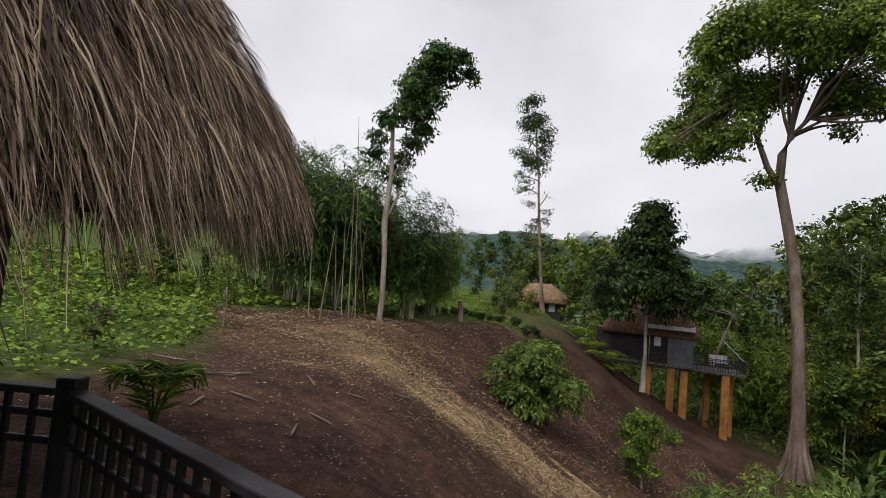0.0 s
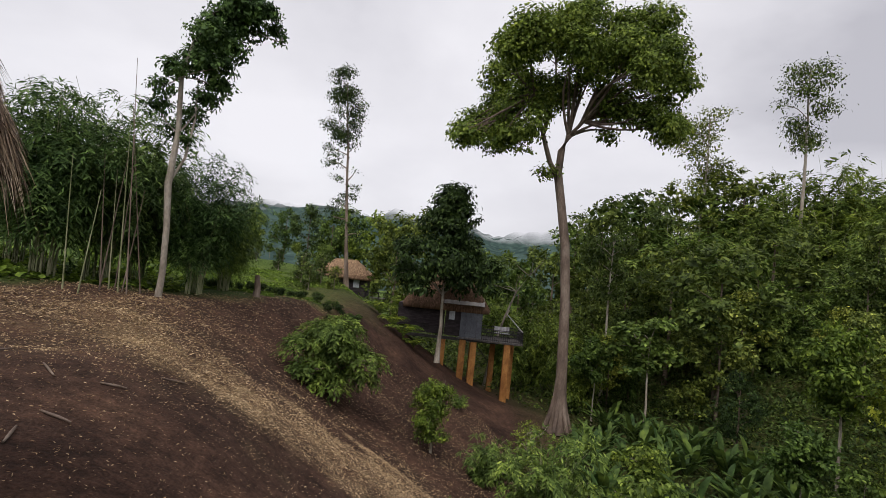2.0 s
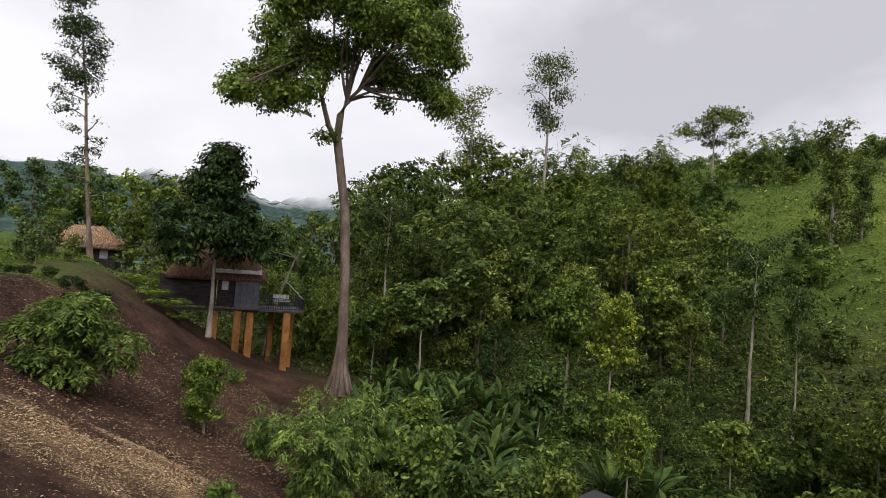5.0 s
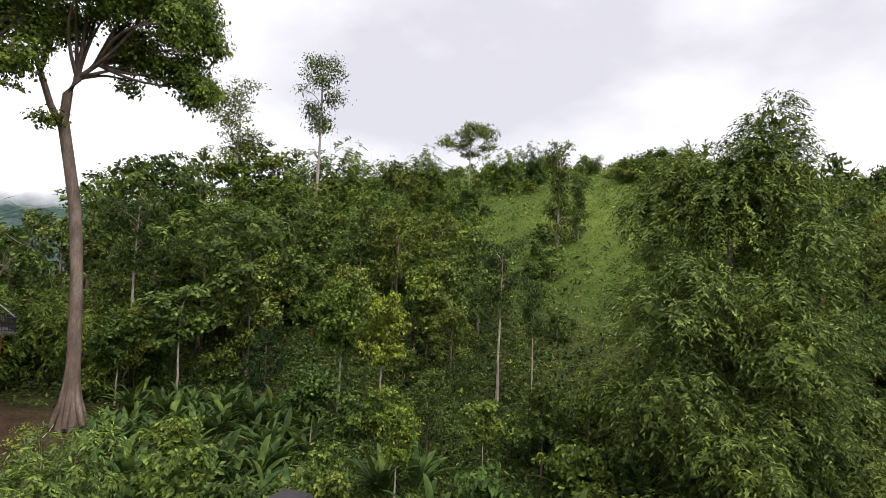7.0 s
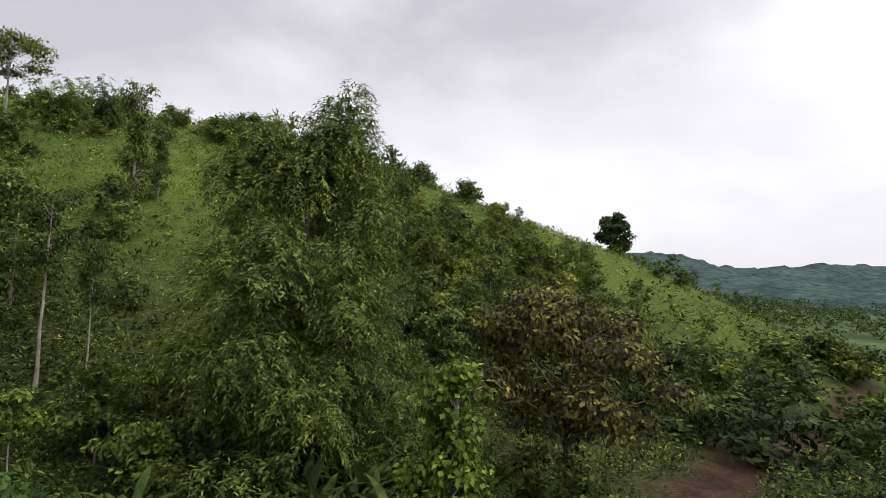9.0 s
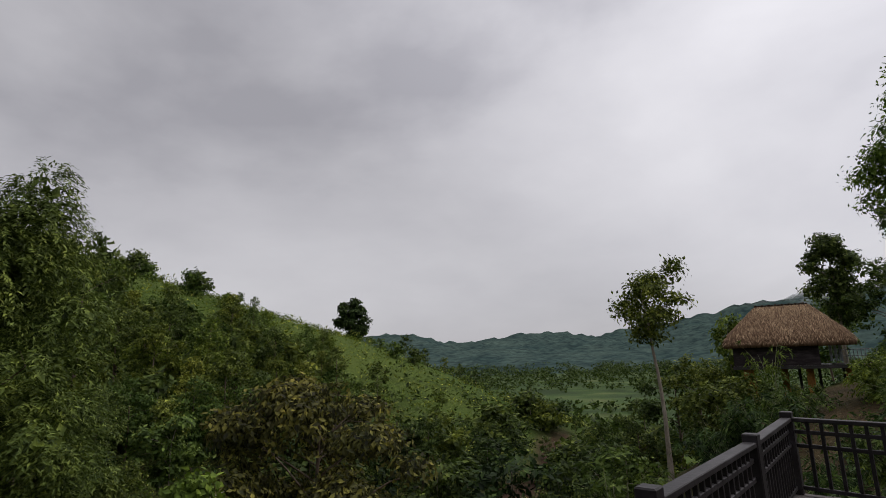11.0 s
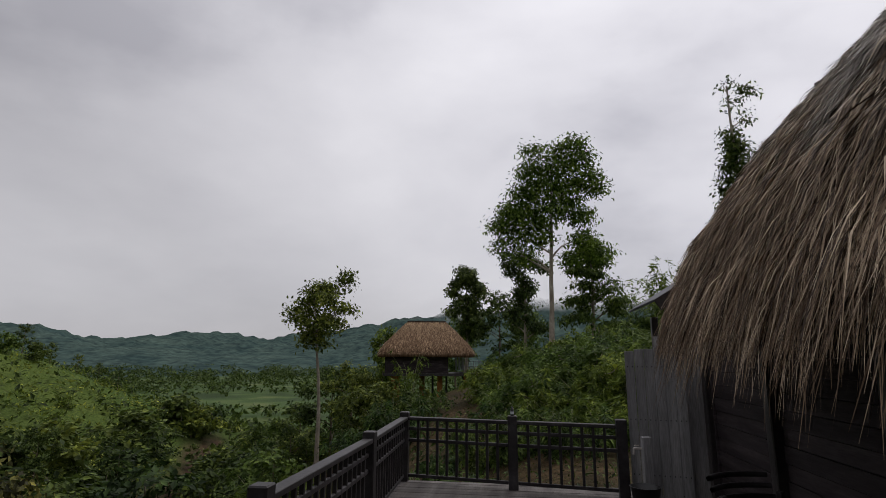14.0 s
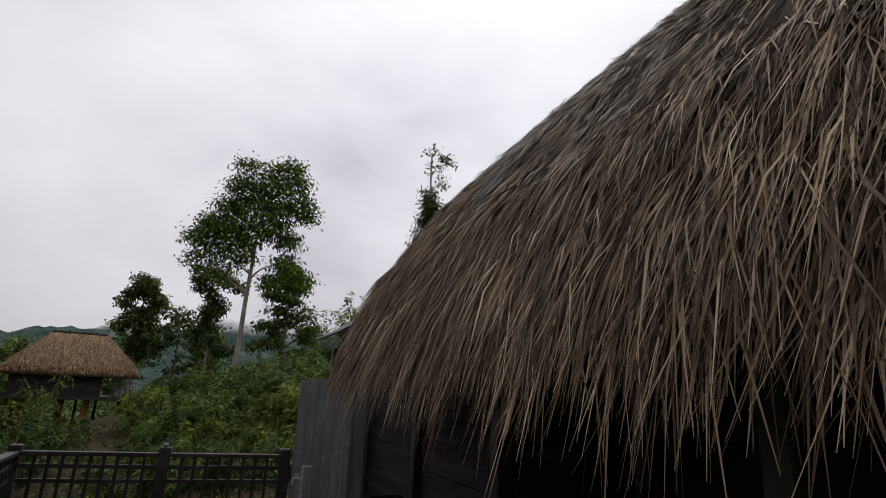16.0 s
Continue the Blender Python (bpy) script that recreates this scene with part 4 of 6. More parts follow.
# -- the tall forked tree beside the stilt hut --
def forked_tree():
    rng = np.random.default_rng(11)
    root = tagged(new("forked_tree"), "tall pale-trunked tree with a forked top and broad open crown", "tree")
    trunk = np.array([(0, 0, -0.8), (0.0, 0, 0.6), (0, 0, 3), (-0.2, 0, 8), (-0.55, 0.1, 12), (-1.1, 0.1, 15.0), (-1.5, 0.2, 17.1)])
    parts = [(trunk, np.array([0.8, 0.52, 0.37, 0.33, 0.32, 0.30, 0.30]))]
    for k in range(6):
        a = 2 * math.pi * k / 6 + 0.3
        parts.append((np.array([(0.9 * math.cos(a), 0.9 * math.sin(a), -0.6), (0.45 * math.cos(a), 0.45 * math.sin(a), 0.8), (0.2 * math.cos(a), 0.2 * math.sin(a), 2.6)]), np.array([0.15, 0.18, 0.1])))
    left = np.array([(-1.5, 0.2, 16.7), (-2.15, 0.2, 17.9), (-2.75, 0, 19.7), (-3.6, -0.3, 22.6)])
    right = np.array([(-1.5, 0.2, 16.7), (-1.4, 0.2, 18.7), (-1.0, 0, 19.7), (-0.1, 0.2, 20.9), (0.9, 0.2, 24.0)])
    parts += [(left, np.array([0.20, 0.18, 0.15, 0.1])), (right, np.array([0.26, 0.25, 0.22, 0.18, 0.1]))]
    blobs = []
    # the crown's masses: across, height, size
    for x, z, w in ((-8.2, 19.9, 1.1), (-7.7, 18.9, 0.8), (-8.1, 21.2, 1.1), (-6.6, 20.6, 1.2), (-6.9, 22.6, 1.3), (-5.3, 19.2, 0.9), (-4.0, 19.5, 1.0), (-3.0, 19.9, 0.6), (-5.2, 22.0, 1.3), (-6.4, 25.0, 1.4), (-5.9, 27.4, 1.4), (-3.6, 25.6, 1.5), (-3.0, 27.8, 1.5), (-0.6, 28.8, 1.5), (-2.0, 23.6, 1.4), (-4.0, 23.4, 1.2),
                    (0.6, 24.6, 1.4), (2.4, 28.4, 1.5), (1.6, 22.2, 1.0), (3.2, 21.9, 0.9), (4.6, 25.6, 1.5), (5.2, 28.4, 1.4), (6.0, 22.6, 1.2), (4.6, 21.2, 0.8), (6.6, 20.4, 1.0), (7.4, 20.9, 0.9), (2.6, 25.4, 1.2), (7.4, 24.0, 1.2), (7.8, 27.2, 1.1), (1.8, 20.6, 0.6), (8.4, 22.4, 0.8), (0.2, 26.6, 1.4), (-7.4, 23.9, 0.9), (-0.6, 24.8, 1.3), (2.2, 23.6, 1.2), (4.2, 23.4, 1.2), (-4.8, 24.4, 1.3), (-1.4, 26.6, 1.4), (-2.8, 21.8, 0.9), (6.2, 25.6, 1.2), (3.4, 26.8, 1.3)):
        y = float(rng.normal() * 2.2)
        x = min(x, 2 + 0.74 * (x - 2)) if x > 2 else x
        blobs.append((x, y, z - 0.3, w * 1.25, w * 1.35, w * 1.1))
        base = left if x < -1.5 else right
        a = base[min(len(base) - 1, 2 + int(abs(x) > 3))]
        parts.append(limb(rng, a, (x, y, z), 0.12, 0.03, -0.04, 7))
        for _ in range(4):
            parts.append(limb(rng, parts[-1 - _][0][4], np.array((x, y, z)) + rng.normal(size=3) * w * 0.6, 0.035, 0.01, 0, 4))
    blobs.append((-2.3, -0.3, 17.0, 0.9, 0.8, 0.42))
    part("trunk", np_mesh("trunk", *tubes(parts, 8), M_bark_brown, True), root)
    v = leaf_cloud(rng, [b[:3] for b in blobs], [b[3:6] for b in blobs], 64000, 0.26, 0.16, 0.4, 0.32, 10, 0.2)
    part("crown", crown_mesh(v, blobs, M_fol["light"], rng, 0.5), root)
    return root


x, y = at_dir(34.7, 38)
stand(forked_tree(), x, y, -34.5, z=-7.1)


# -- the vine-hung tree that bends over --
def bent_tree():
    rng = np.random.default_rng(5)
    root = tagged(new("bent_tree"), "slim pale tree hung with vines, its top bent over", "tree")
    line = np.array([(0, 0, -0.4), (0.08, 0, 1.6), (0.02, 0, 3.2), (-0.1, 0, 4.6), (0.0, 0, 6.4), (-0.12, 0, 8.4), (0.15, 0, 9.8), (0.6, 0, 10.9), (1.3, 0, 11.7), (2.0, 0, 11.8), (2.6, 0, 11.3), (3.0, 0, 10.6)])
    rad = np.array([0.13, 0.105, 0.10, 0.12, 0.09, 0.075, 0.08, 0.06, 0.05, 0.04, 0.03, 0.015])
    parts = [(line, rad)]
    fork = np.array([(-0.1, 0, 4.6), (0.3, 0.1, 5.6), (0.45, 0.1, 7.0), (0.4, 0, 8.3)])
    parts.append((fork, np.array([0.05, 0.045, 0.035, 0.02])))
    cen, rr = [], []
    # foliage masses along the bent top and the vines on the stem
    for x, z, w in ((1.4, 11.4, 0.75), (0.95, 10.7, 0.85), (1.75, 10.9, 0.7), (0.6, 9.9, 0.8), (1.2, 9.8, 0.65), (2.15, 11.4, 0.55), (0.3, 9.1, 0.7), (0.9, 8.9, 0.6), (2.65, 11.0, 0.34), (2.95, 10.55, 0.2), (1.1, 8.4, 0.45), (-0.35, 8.6, 0.42), (-0.7, 7.9, 0.38), (-0.65, 7.2, 0.45), (0.35, 7.2, 0.42), (0.6, 7.8, 0.5), (-0.2, 6.6, 0.3), (0.25, 6.2, 0.25)):
        cen.append((x, float(rng.normal() * 0.25), z)), rr.append((w, w, w * 0.85))
        parts.append(limb(rng, line[int(np.argmin(np.abs(line[:, 2] - z + 0.4) + 0.3 * np.abs(line[:, 0] - x)))], cen[-1], 0.03, 0.01, 0, 5))
    part("trunk", np_mesh("trunk", *tubes(parts), M_bark_pale, True), root)
    v = leaf_cloud(rng, cen, np.array(rr), 15000, 0.15, 0.08, 0.5, 0.13, 12, 0.2)
    part("crown", crown_mesh(v, [(*c, *r) for c, r in zip(cen, rr)], M_fol["bamboo"], rng, 0.5), root)
    return root


x, y = at_dir(353.5, 22)
stand(bent_tree(), x, y, 6, (1.1, 1.05, 1.06), z=-0.75)

# -- bamboo beside it --
bam = make_bamboo("bamboo_clump", "dense dark green bamboo clump on the slope", 8.0, 2.6, 26, kind="bamboo", n=24000, seed=21, leaf=(0.26, 0.058), bushy=0.95, bottom=0.36)
x, y = at_dir(344.5, 24)
stand(bam, x, y)
for az, d, s, turn in ((348.5, 25, 1.05, 70), (342.5, 27, 0.8, 140), (356.6, 25.5, 0.82, 200), (351.5, 28, 0.85, 260), (359.2, 28, 0.62, 320), (339.5, 30, 0.55, 30)):
    x, y = at_dir(az, d)
    again(bam, x, y, turn, s)


def bare_culms():
    rng = np.random.default_rng(8)
    root = tagged(new("bamboo_poles"), "cluster of bare dry bamboo culms standing upright", "bamboo")
    for k in range(10):
        b = rng.normal(size=2) * 0.6
        h = rng.uniform(2.5, 8.0)
        l = rng.normal(size=2) * 0.06 * h
        t = np.linspace(0, 1, 6)
        p = np.stack([b[0] + l[0] * t, b[1] + l[1] * t, -0.3 + (h + 0.3) * t], 1)
        part("culm", np_mesh("culm", *tubes([(p, 0.028 * (1 - 0.7 * t))], 6), M_bark_brown if k % 3 else M_culm, True), root)
    return root


x, y = at_dir(349.4, 21.5)
stand(bare_culms(), x, y)

# -- thin layered tree --
x, y = at_dir(11.3, 50)
stand(make_tree("slender_tree", "slender sparse tree with thin layered foliage", 19.5, 0.2, [(b[0] - 2.3 * b[2] / 19, *b[1:]) for b in crown_blobs(3, 13.2, 20.0, 2.0, 17, (0.6, 1.1), 0.6) + crown_blobs(4, 4.0, 13, 1.7, 13, (0.4, 0.8), 0.4, "column")], "dark", 8200, (0.22, 0.10), 0.25, 0.3, lean=(-2.3, 0), stem=0.97, bark=M_bark_brown, seed=31, core=0), x, y, -11, dz=0)

# -- dark tree in front of the stilt hut --
x, y = at_dir(21.6, 38)
stand(make_tree("shade_tree", "dark dense conical tree beside the stilt hut", 12.0, 0.14, crown_blobs(6, 5.4, 12.0, 3.3, 34, (0.6, 1.1), 0.8, "cone") + crown_blobs(16, 4.6, 8.0, 3.5, 24, (0.7, 1.0), 0.7, "flat"), "dark", 19000, (0.32, 0.15), 0.5, 0.26, seed=33), x, y, 0, z=-3.8)

# -- shrubs on the cleared slope --
x, y = at_dir(11.2, 20.6)
stand(make_tree("slope_bush", "round bright green bush on the cleared slope", 3.0, 0.09, crown_blobs(7, 0.7, 2.75, 1.3, 24, (0.42, 0.7), 0.5), "light", 15000, (0.15, 0.055), 0.5, 0.2, seed=41, category="bush", bark=M_bark_brown, hang=0.34, per=14, core=0.75), x, y, 0, (1.15, 1.15, 1.05))
x, y = at_dir(21.9, 22.5)
stand(make_tree("slope_bush", "tall yellow-green leafy bush on the slope", 2.9, 0.05, crown_blobs(8, 0.6, 2.8, 0.75, 16, (0.28, 0.45), 0.7), "yellow", 6500, (0.125, 0.06), 0.35, 0.15, seed=42, core=0.4, category="bush"), x, y)
x, y = at_dir(34.0, 19.0)
stand(make_bamboo("bamboo_bush", "broad feathery green bamboo bush at the foot of the slope", 4.3, 2.2, 34, n=17000, seed=43, leaf=(0.22, 0.065), bottom=0.08, bushy=1.15, thick=0.015), x, y)
x, y = at_dir(27.5, 23)
stand(make_bamboo("bamboo_bush", "low feathery bamboo bush", 2.2, 1.2, 14, n=3000, seed=44, leaf=(0.24, 0.045), bushy=0.9, thick=0.012), x, y)


# ---- the gully and the hill beyond ----
def clearing(x, y):
    """Open grassy ground on the hill."""
    a = np.exp(-(((x - 78) / 24) ** 2 + ((y - 10) / 15) ** 2))
    b = np.exp(-(((x - 100) / 22) ** 2 + ((y + 62) / 22) ** 2))
    c = np.exp(-(((x - 78) / 14) ** 2 + ((y + 88) / 30) ** 2))
    d = 0.75 * np.exp(-(((x - 55) / 15) ** 2 + ((y - 6) / 7.5) ** 2))
    return np.clip(1.3 * np.maximum.reduce([a, b, c, d]), 0, 1)

P_round = make_tree("gully_tree", "leafy green tree in the gully", 11, 0.16, crown_blobs(51, 4.5, 10.6, 3.0, 22, (0.8, 1.4), 0.75), "mid", 4600, (0.27, 0.15), 0.35, 0.28, seed=51, limbs=8, sides=5, bark=M_bark_brown)
P_dark = make_tree("gully_tree", "dark green tree in the gully", 12, 0.18, crown_blobs(52, 4.0, 11.6, 3.2, 24, (0.9, 1.5), 0.75), "dark", 4600, (0.27, 0.15), 0.35, 0.28, seed=52, limbs=8, sides=5, bark=M_bark_brown)
P_light = make_tree("gully_tree", "light green broad-leaved sapling tree", 8, 0.09, crown_blobs(53, 4.6, 7.8, 1.8, 14, (0.5, 0.9), 0.6), "light", 2800, (0.3, 0.19), 0.35, 0.28, seed=53, limbs=8, sides=5)
P_yellow = make_tree("gully_tree", "yellow-green tree in the gully", 10, 0.13, crown_blobs(54, 5.0, 9.7, 2.2, 18, (0.6, 1.1), 0.6), "yellow", 3800, (0.3, 0.17), 0.35, 0.3, seed=54, limbs=8, sides=5)
P_thin = make_tree("pale_trunk_tree", "thin pale-trunked tree with sparse foliage", 14, 0.17, crown_blobs(55, 8.5, 13.8, 2.4, 14, (0.6, 1.1), 0.6, "top"), "mid", 2800, (0.3, 0.15), 0.35, 0.4, stem=0.95, seed=55)
P_bam = make_bamboo("hill_bamboo", "feathery green bamboo clump on the hill", 9, 3.2, 14, kind="light", n=5200, seed=56, leaf=(0.42, 0.13), bushy=0.85)
P_vine = make_tree("vine_column", "tree swathed in hanging vines", 13, 0.2, crown_blobs(57, 0.6, 12.6, 1.5, 30, (0.7, 1.2), 0.9, "column"), "mid", 5600, (0.28, 0.17), 0.6, 0.35, seed=57)
P_flat = make_tree("umbrella_tree", "flat-topped umbrella tree on the hill", 13, 0.2, crown_blobs(58, 8.6, 12.8, 4.2, 26, (1.0, 1.6), 0.4, "round"), "mid", 4600, (0.34, 0.13), 0.1, 0.35, seed=58)
P_sparse = make_tree("sparse_tree", "tall bare-stemmed tree with an open crown", 18, 0.2, crown_blobs(59, 10.4, 17.6, 3.0, 22, (0.6, 1.1), 0.6, "top"), "mid", 4200, (0.26, 0.12), 0.3, 0.5, core=0, per=8, bark=M_bark_pale, stem=0.95, seed=59)
P_bush = make_tree("bush", "leafy green bush growing in the gully", 3, 0.05, crown_blobs(60, 0.4, 2.7, 1.3, 14, (0.5, 0.8), 0.7), "mid", 1500, (0.24, 0.13), 0.35, 0.22, seed=60, limbs=3, sides=4, category="bush")
P_brush = make_tree("bush", "bright green bush growing among trees", 3, 0.05, crown_blobs(61, 0.4, 2.7, 1.3, 14, (0.5, 0.8), 0.7), "light", 1500, (0.24, 0.13), 0.35, 0.22, seed=61, limbs=3, sides=4, category="bush")
P_round_far = make_tree("wood_tree", "leafy green tree in the far wood", 11, 0.16, crown_blobs(151, 3.5, 10.6, 3.2, 24, (0.9, 1.5), 0.75), "light", 2400, (0.38, 0.22), 0.3, 0.3, core=0.85, seed=151, limbs=5, sides=4, bark=M_bark_brown)
P_dark_far = make_tree("wood_tree", "dark green tree in the far wood", 12, 0.18, crown_blobs(152, 3.4, 11.6, 3.4, 26, (0.9, 1.6), 0.75), "mid", 2400, (0.38, 0.22), 0.3, 0.3, core=0.85, seed=152, limbs=5, sides=4, bark=M_bark_brown)
P_olive_far = make_tree("wood_tree", "dull olive tree in the wood", 10, 0.15, crown_blobs(153, 3.2, 9.6, 2.6, 22, (0.8, 1.3), 0.75), "olive", 2400, (0.36, 0.20), 0.35, 0.3, core=0.85, seed=153, limbs=5, sides=4, bark=M_bark_brown)
P_shrub = make_tree("hill_shrub", "rounded light green shrub on the hillside", 2.6, 0.05, crown_blobs(154, 0.3, 2.2, 1.7, 14, (0.6, 0.9), 0.7), "light", 800, (0.40, 0.24), 0.25, 0.3, seed=154, core=0, limbs=1, sides=3, category="shrub")
P_shrub2 = make_tree("hill_shrub", "rounded mid green shrub on the hillside", 2.8, 0.05, crown_blobs(155, 0.3, 2.4, 1.7, 14, (0.6, 0.9), 0.7), "mid", 800, (0.40, 0.24), 0.25, 0.3, seed=155, core=0, limbs=1, sides=3, category="shrub")
P_shrub3 = make_tree("hill_shrub", "spreading dark green shrub in the gully mouth", 2.8, 0.05, crown_blobs(156, 0.2, 2.4, 1.9, 16, (0.6, 1.0), 0.7), "dark", 760, (0.32, 0.18), 0.25, 0.3, seed=156, core=0, limbs=1, sides=3, category="shrub")
P_used = set()
FAR = {id(P_round): P_round_far, id(P_dark): P_dark_far}


def plant(proto, az, d, top=None, turn=None, scale=None, wide=1.0, dz=0.0, eye=1.7, size=None):
    """Place a plant at a direction and distance; top is the elevation in degrees that its tip reaches."""
    x, y = at_dir(az, d)
    if d > 44:
        proto = FAR.get(id(proto), proto)
    h = {id(P_round_far): 11, id(P_dark_far): 12, id(P_olive_far): 10, id(P_shrub): 2.6, id(P_shrub2): 2.8, id(P_shrub3): 2.8, id(P_round): 11, id(P_dark): 12, id(P_light): 8, id(P_yellow): 10, id(P_thin): 14, id(P_bam): 9, id(P_vine): 13, id(P_flat): 13, id(P_sparse): 18, id(P_bush): 3, id(P_brush): 3}.get(id(proto), 1)
    s = scale
    if top is not None:
        s = (eye + d * math.tan(radians(top)) - float(land(x, y))) / h
    s = max(0.25, s or 1.0)
    turn = (az * 53.0 + d * 17.0) % 360 if turn is None else turn
    sc = (s * wide, s * wide, s)
    if id(proto) in P_used:
        return again(proto, x, y, turn, sc, dz)
    P_used.add(id(proto))
    return stand(proto, x, y, turn, sc, dz)


# trees that stand out
plant(P_sparse, 46.6, 85, 18.6, wide=1.1)
plant(P_sparse, 54.8, 85, 22.4, wide=0.85)
plant(P_flat, 71.0, 92, 16.5)
plant(P_vine, 80.6, 72, 14.8)
plant(P_vine, 82.6, 74, 11.5)
plant(P_thin, 75.0, 38, 4.5, wide=0.8)
plant(P_thin, 78.6, 36, 0.5, wide=0.6)
plant(P_thin, 38.6, 50, 6.5, wide=0.9)
plant(P_thin, 63.2, 60, 6.5, wide=0.9)
plant(P_light, 43.0, 42, -2.0, wide=1.25)
plant(P_yellow, 58.5, 36, -0.2, wide=0.9)
plant(P_yellow, 62.8, 34, -1.5, wide=0.8)
plant(P_yellow, 65.0, 24, -13.0, wide=0.85)
plant(P_dark, 37.6, 70, 9.5)
plant(P_dark, 41.6, 75, 10.5)
plant(P_dark, 44.6, 82, 11.6)
plant(P_round, 47.4, 86, 12.2, wide=1.2)
plant(P_dark, 50.2, 88, 12.8, wide=1.2)
plant(P_round, 39.8, 76, 10.0)
plant(P_dark, 33.0, 66, 4.4)
plant(P_round, 29.5, 62, 2.6)
plant(P_dark, 48.8, 48, 5.5, wide=1.2)
plant(P_dark, 53.0, 60, 8.5, wide=1.2)
plant(P_dark, 44.5, 55, 5.0, wide=1.1)
for az, d, top in ((49, 88, 11.6), (52, 90, 12.2), (57, 92, 13.2), (60.5, 95, 13.0), (64, 96, 12.8), (67.5, 98, 13.2), (74.5, 104, 13.6), (78, 108, 13.8), (56, 68, 6.5), (59.5, 66, 5.5), (62.5, 70, 7.0), (54, 56, 2.0), (58, 54, 1.5), (50, 75, 9.0), (66.5, 78, 8.0), (84, 118, 13.8), (88, 122, 13.9), (92.5, 122, 13.6), (96, 120, 13.2), (107, 118, 10.8), (110, 120, 8.6)):
    plant(P_bam, az, d, top + (1.2 if d > 80 and az < 82 else 0), wide=1.15)
for az, d, top in ((46, 62, 6.4), (49.5, 58, 3.4), (52, 64, 6.0), (55.5, 58, 3.8), (58.5, 74, 8.4), (62, 84, 10.4), (44, 72, 9.2), (65, 62, 4.6), (68, 88, 10.6), (47.5, 74, 9.6), (53.5, 80, 10.8), (57, 84, 11.4), (71, 92, 11.4)):
    plant(P_bam, az, d, top, wide=1.3)
for az, d, top, p in ((69, 60, 4.0, P_dark), (66, 44, -1.0, P_dark), (70, 40, -3.0, P_round), (51, 38, -6.0, P_dark), (56, 30, -9.5, P_light), (68, 30, -9.5, P_round), (74, 27, -12.5, P_light), (80, 29, -10.0, P_round),
                      (84.5, 30, -8.5, P_light), (107, 60, 6.5, P_dark), (110, 52, 4.0, P_dark), (112, 75, 6.0, P_dark), (134, 108, 2.8, P_dark), (136, 108, 1.3, P_dark), (138, 106, -0.2, P_dark), (139.6, 104, -1.8, P_dark), (141.2, 102, -3.0, P_dark), (106, 42, -1.5, P_round), (112, 34, -4.5, P_light), (108, 30, -8.0, P_round), 
                      (137, 60, -4.5, P_round), (131, 70, 0.0, P_dark), (128, 55, -1.0, P_round), (142, 75, -5.5, P_dark), (148, 70, -8.0, P_dark), (154, 48, -9.5, P_dark), (118, 46, -2.0, P_round), (121, 60, 1.0, P_dark), (151, 90, -6.5, P_dark), (146, 110, -5.5, P_dark)):
    plant(p, az, d, top)
x, y = at_dir(128.3, 128)
stand(make_tree("hilltop_tree", "lone dark leafy tree on the grassy spur", 11.0, 0.2, crown_blobs(161, 3.6, 10.6, 2.5, 30, (0.7, 1.2), 0.7), "dark", 9000, (0.45, 0.26), 0.35, 0.3, seed=161, core=0.6, bark=M_bark_brown), x, y, 0, (1.7 + 128 * math.tan(radians(6.6)) - float(land(x, y))) / 11.0)
for az, d, top in ((126.8, 126, 3.4), (129.6, 127, 3.2), (131.4, 126, 2.4), (117.2, 112, 6.6), (118.6, 112, 6.0)):
    plant(P_round, az, d, top, wide=1.2)
plant(P_bam, 115.0, 128, 7.2)
plant(P_dark, 104.0, 52, 11.8, wide=0.8)
x, y = at_dir(114.0, 16.5)
stand(make_tree("vine_mound", "tree stump smothered in bright heart-leaved vines", 6.2, 0.15, crown_blobs(73, 0.3, 5.4, 0.75, 22, (0.5, 0.75), 0.9, "column") + crown_blobs(74, 0.2, 2.6, 1.5, 14, (0.5, 0.8), 0.8), "cover", 7000, (0.19, 0.15), 0.7, 0.16, seed=73, core=0.6), x, y, z=-6.6)

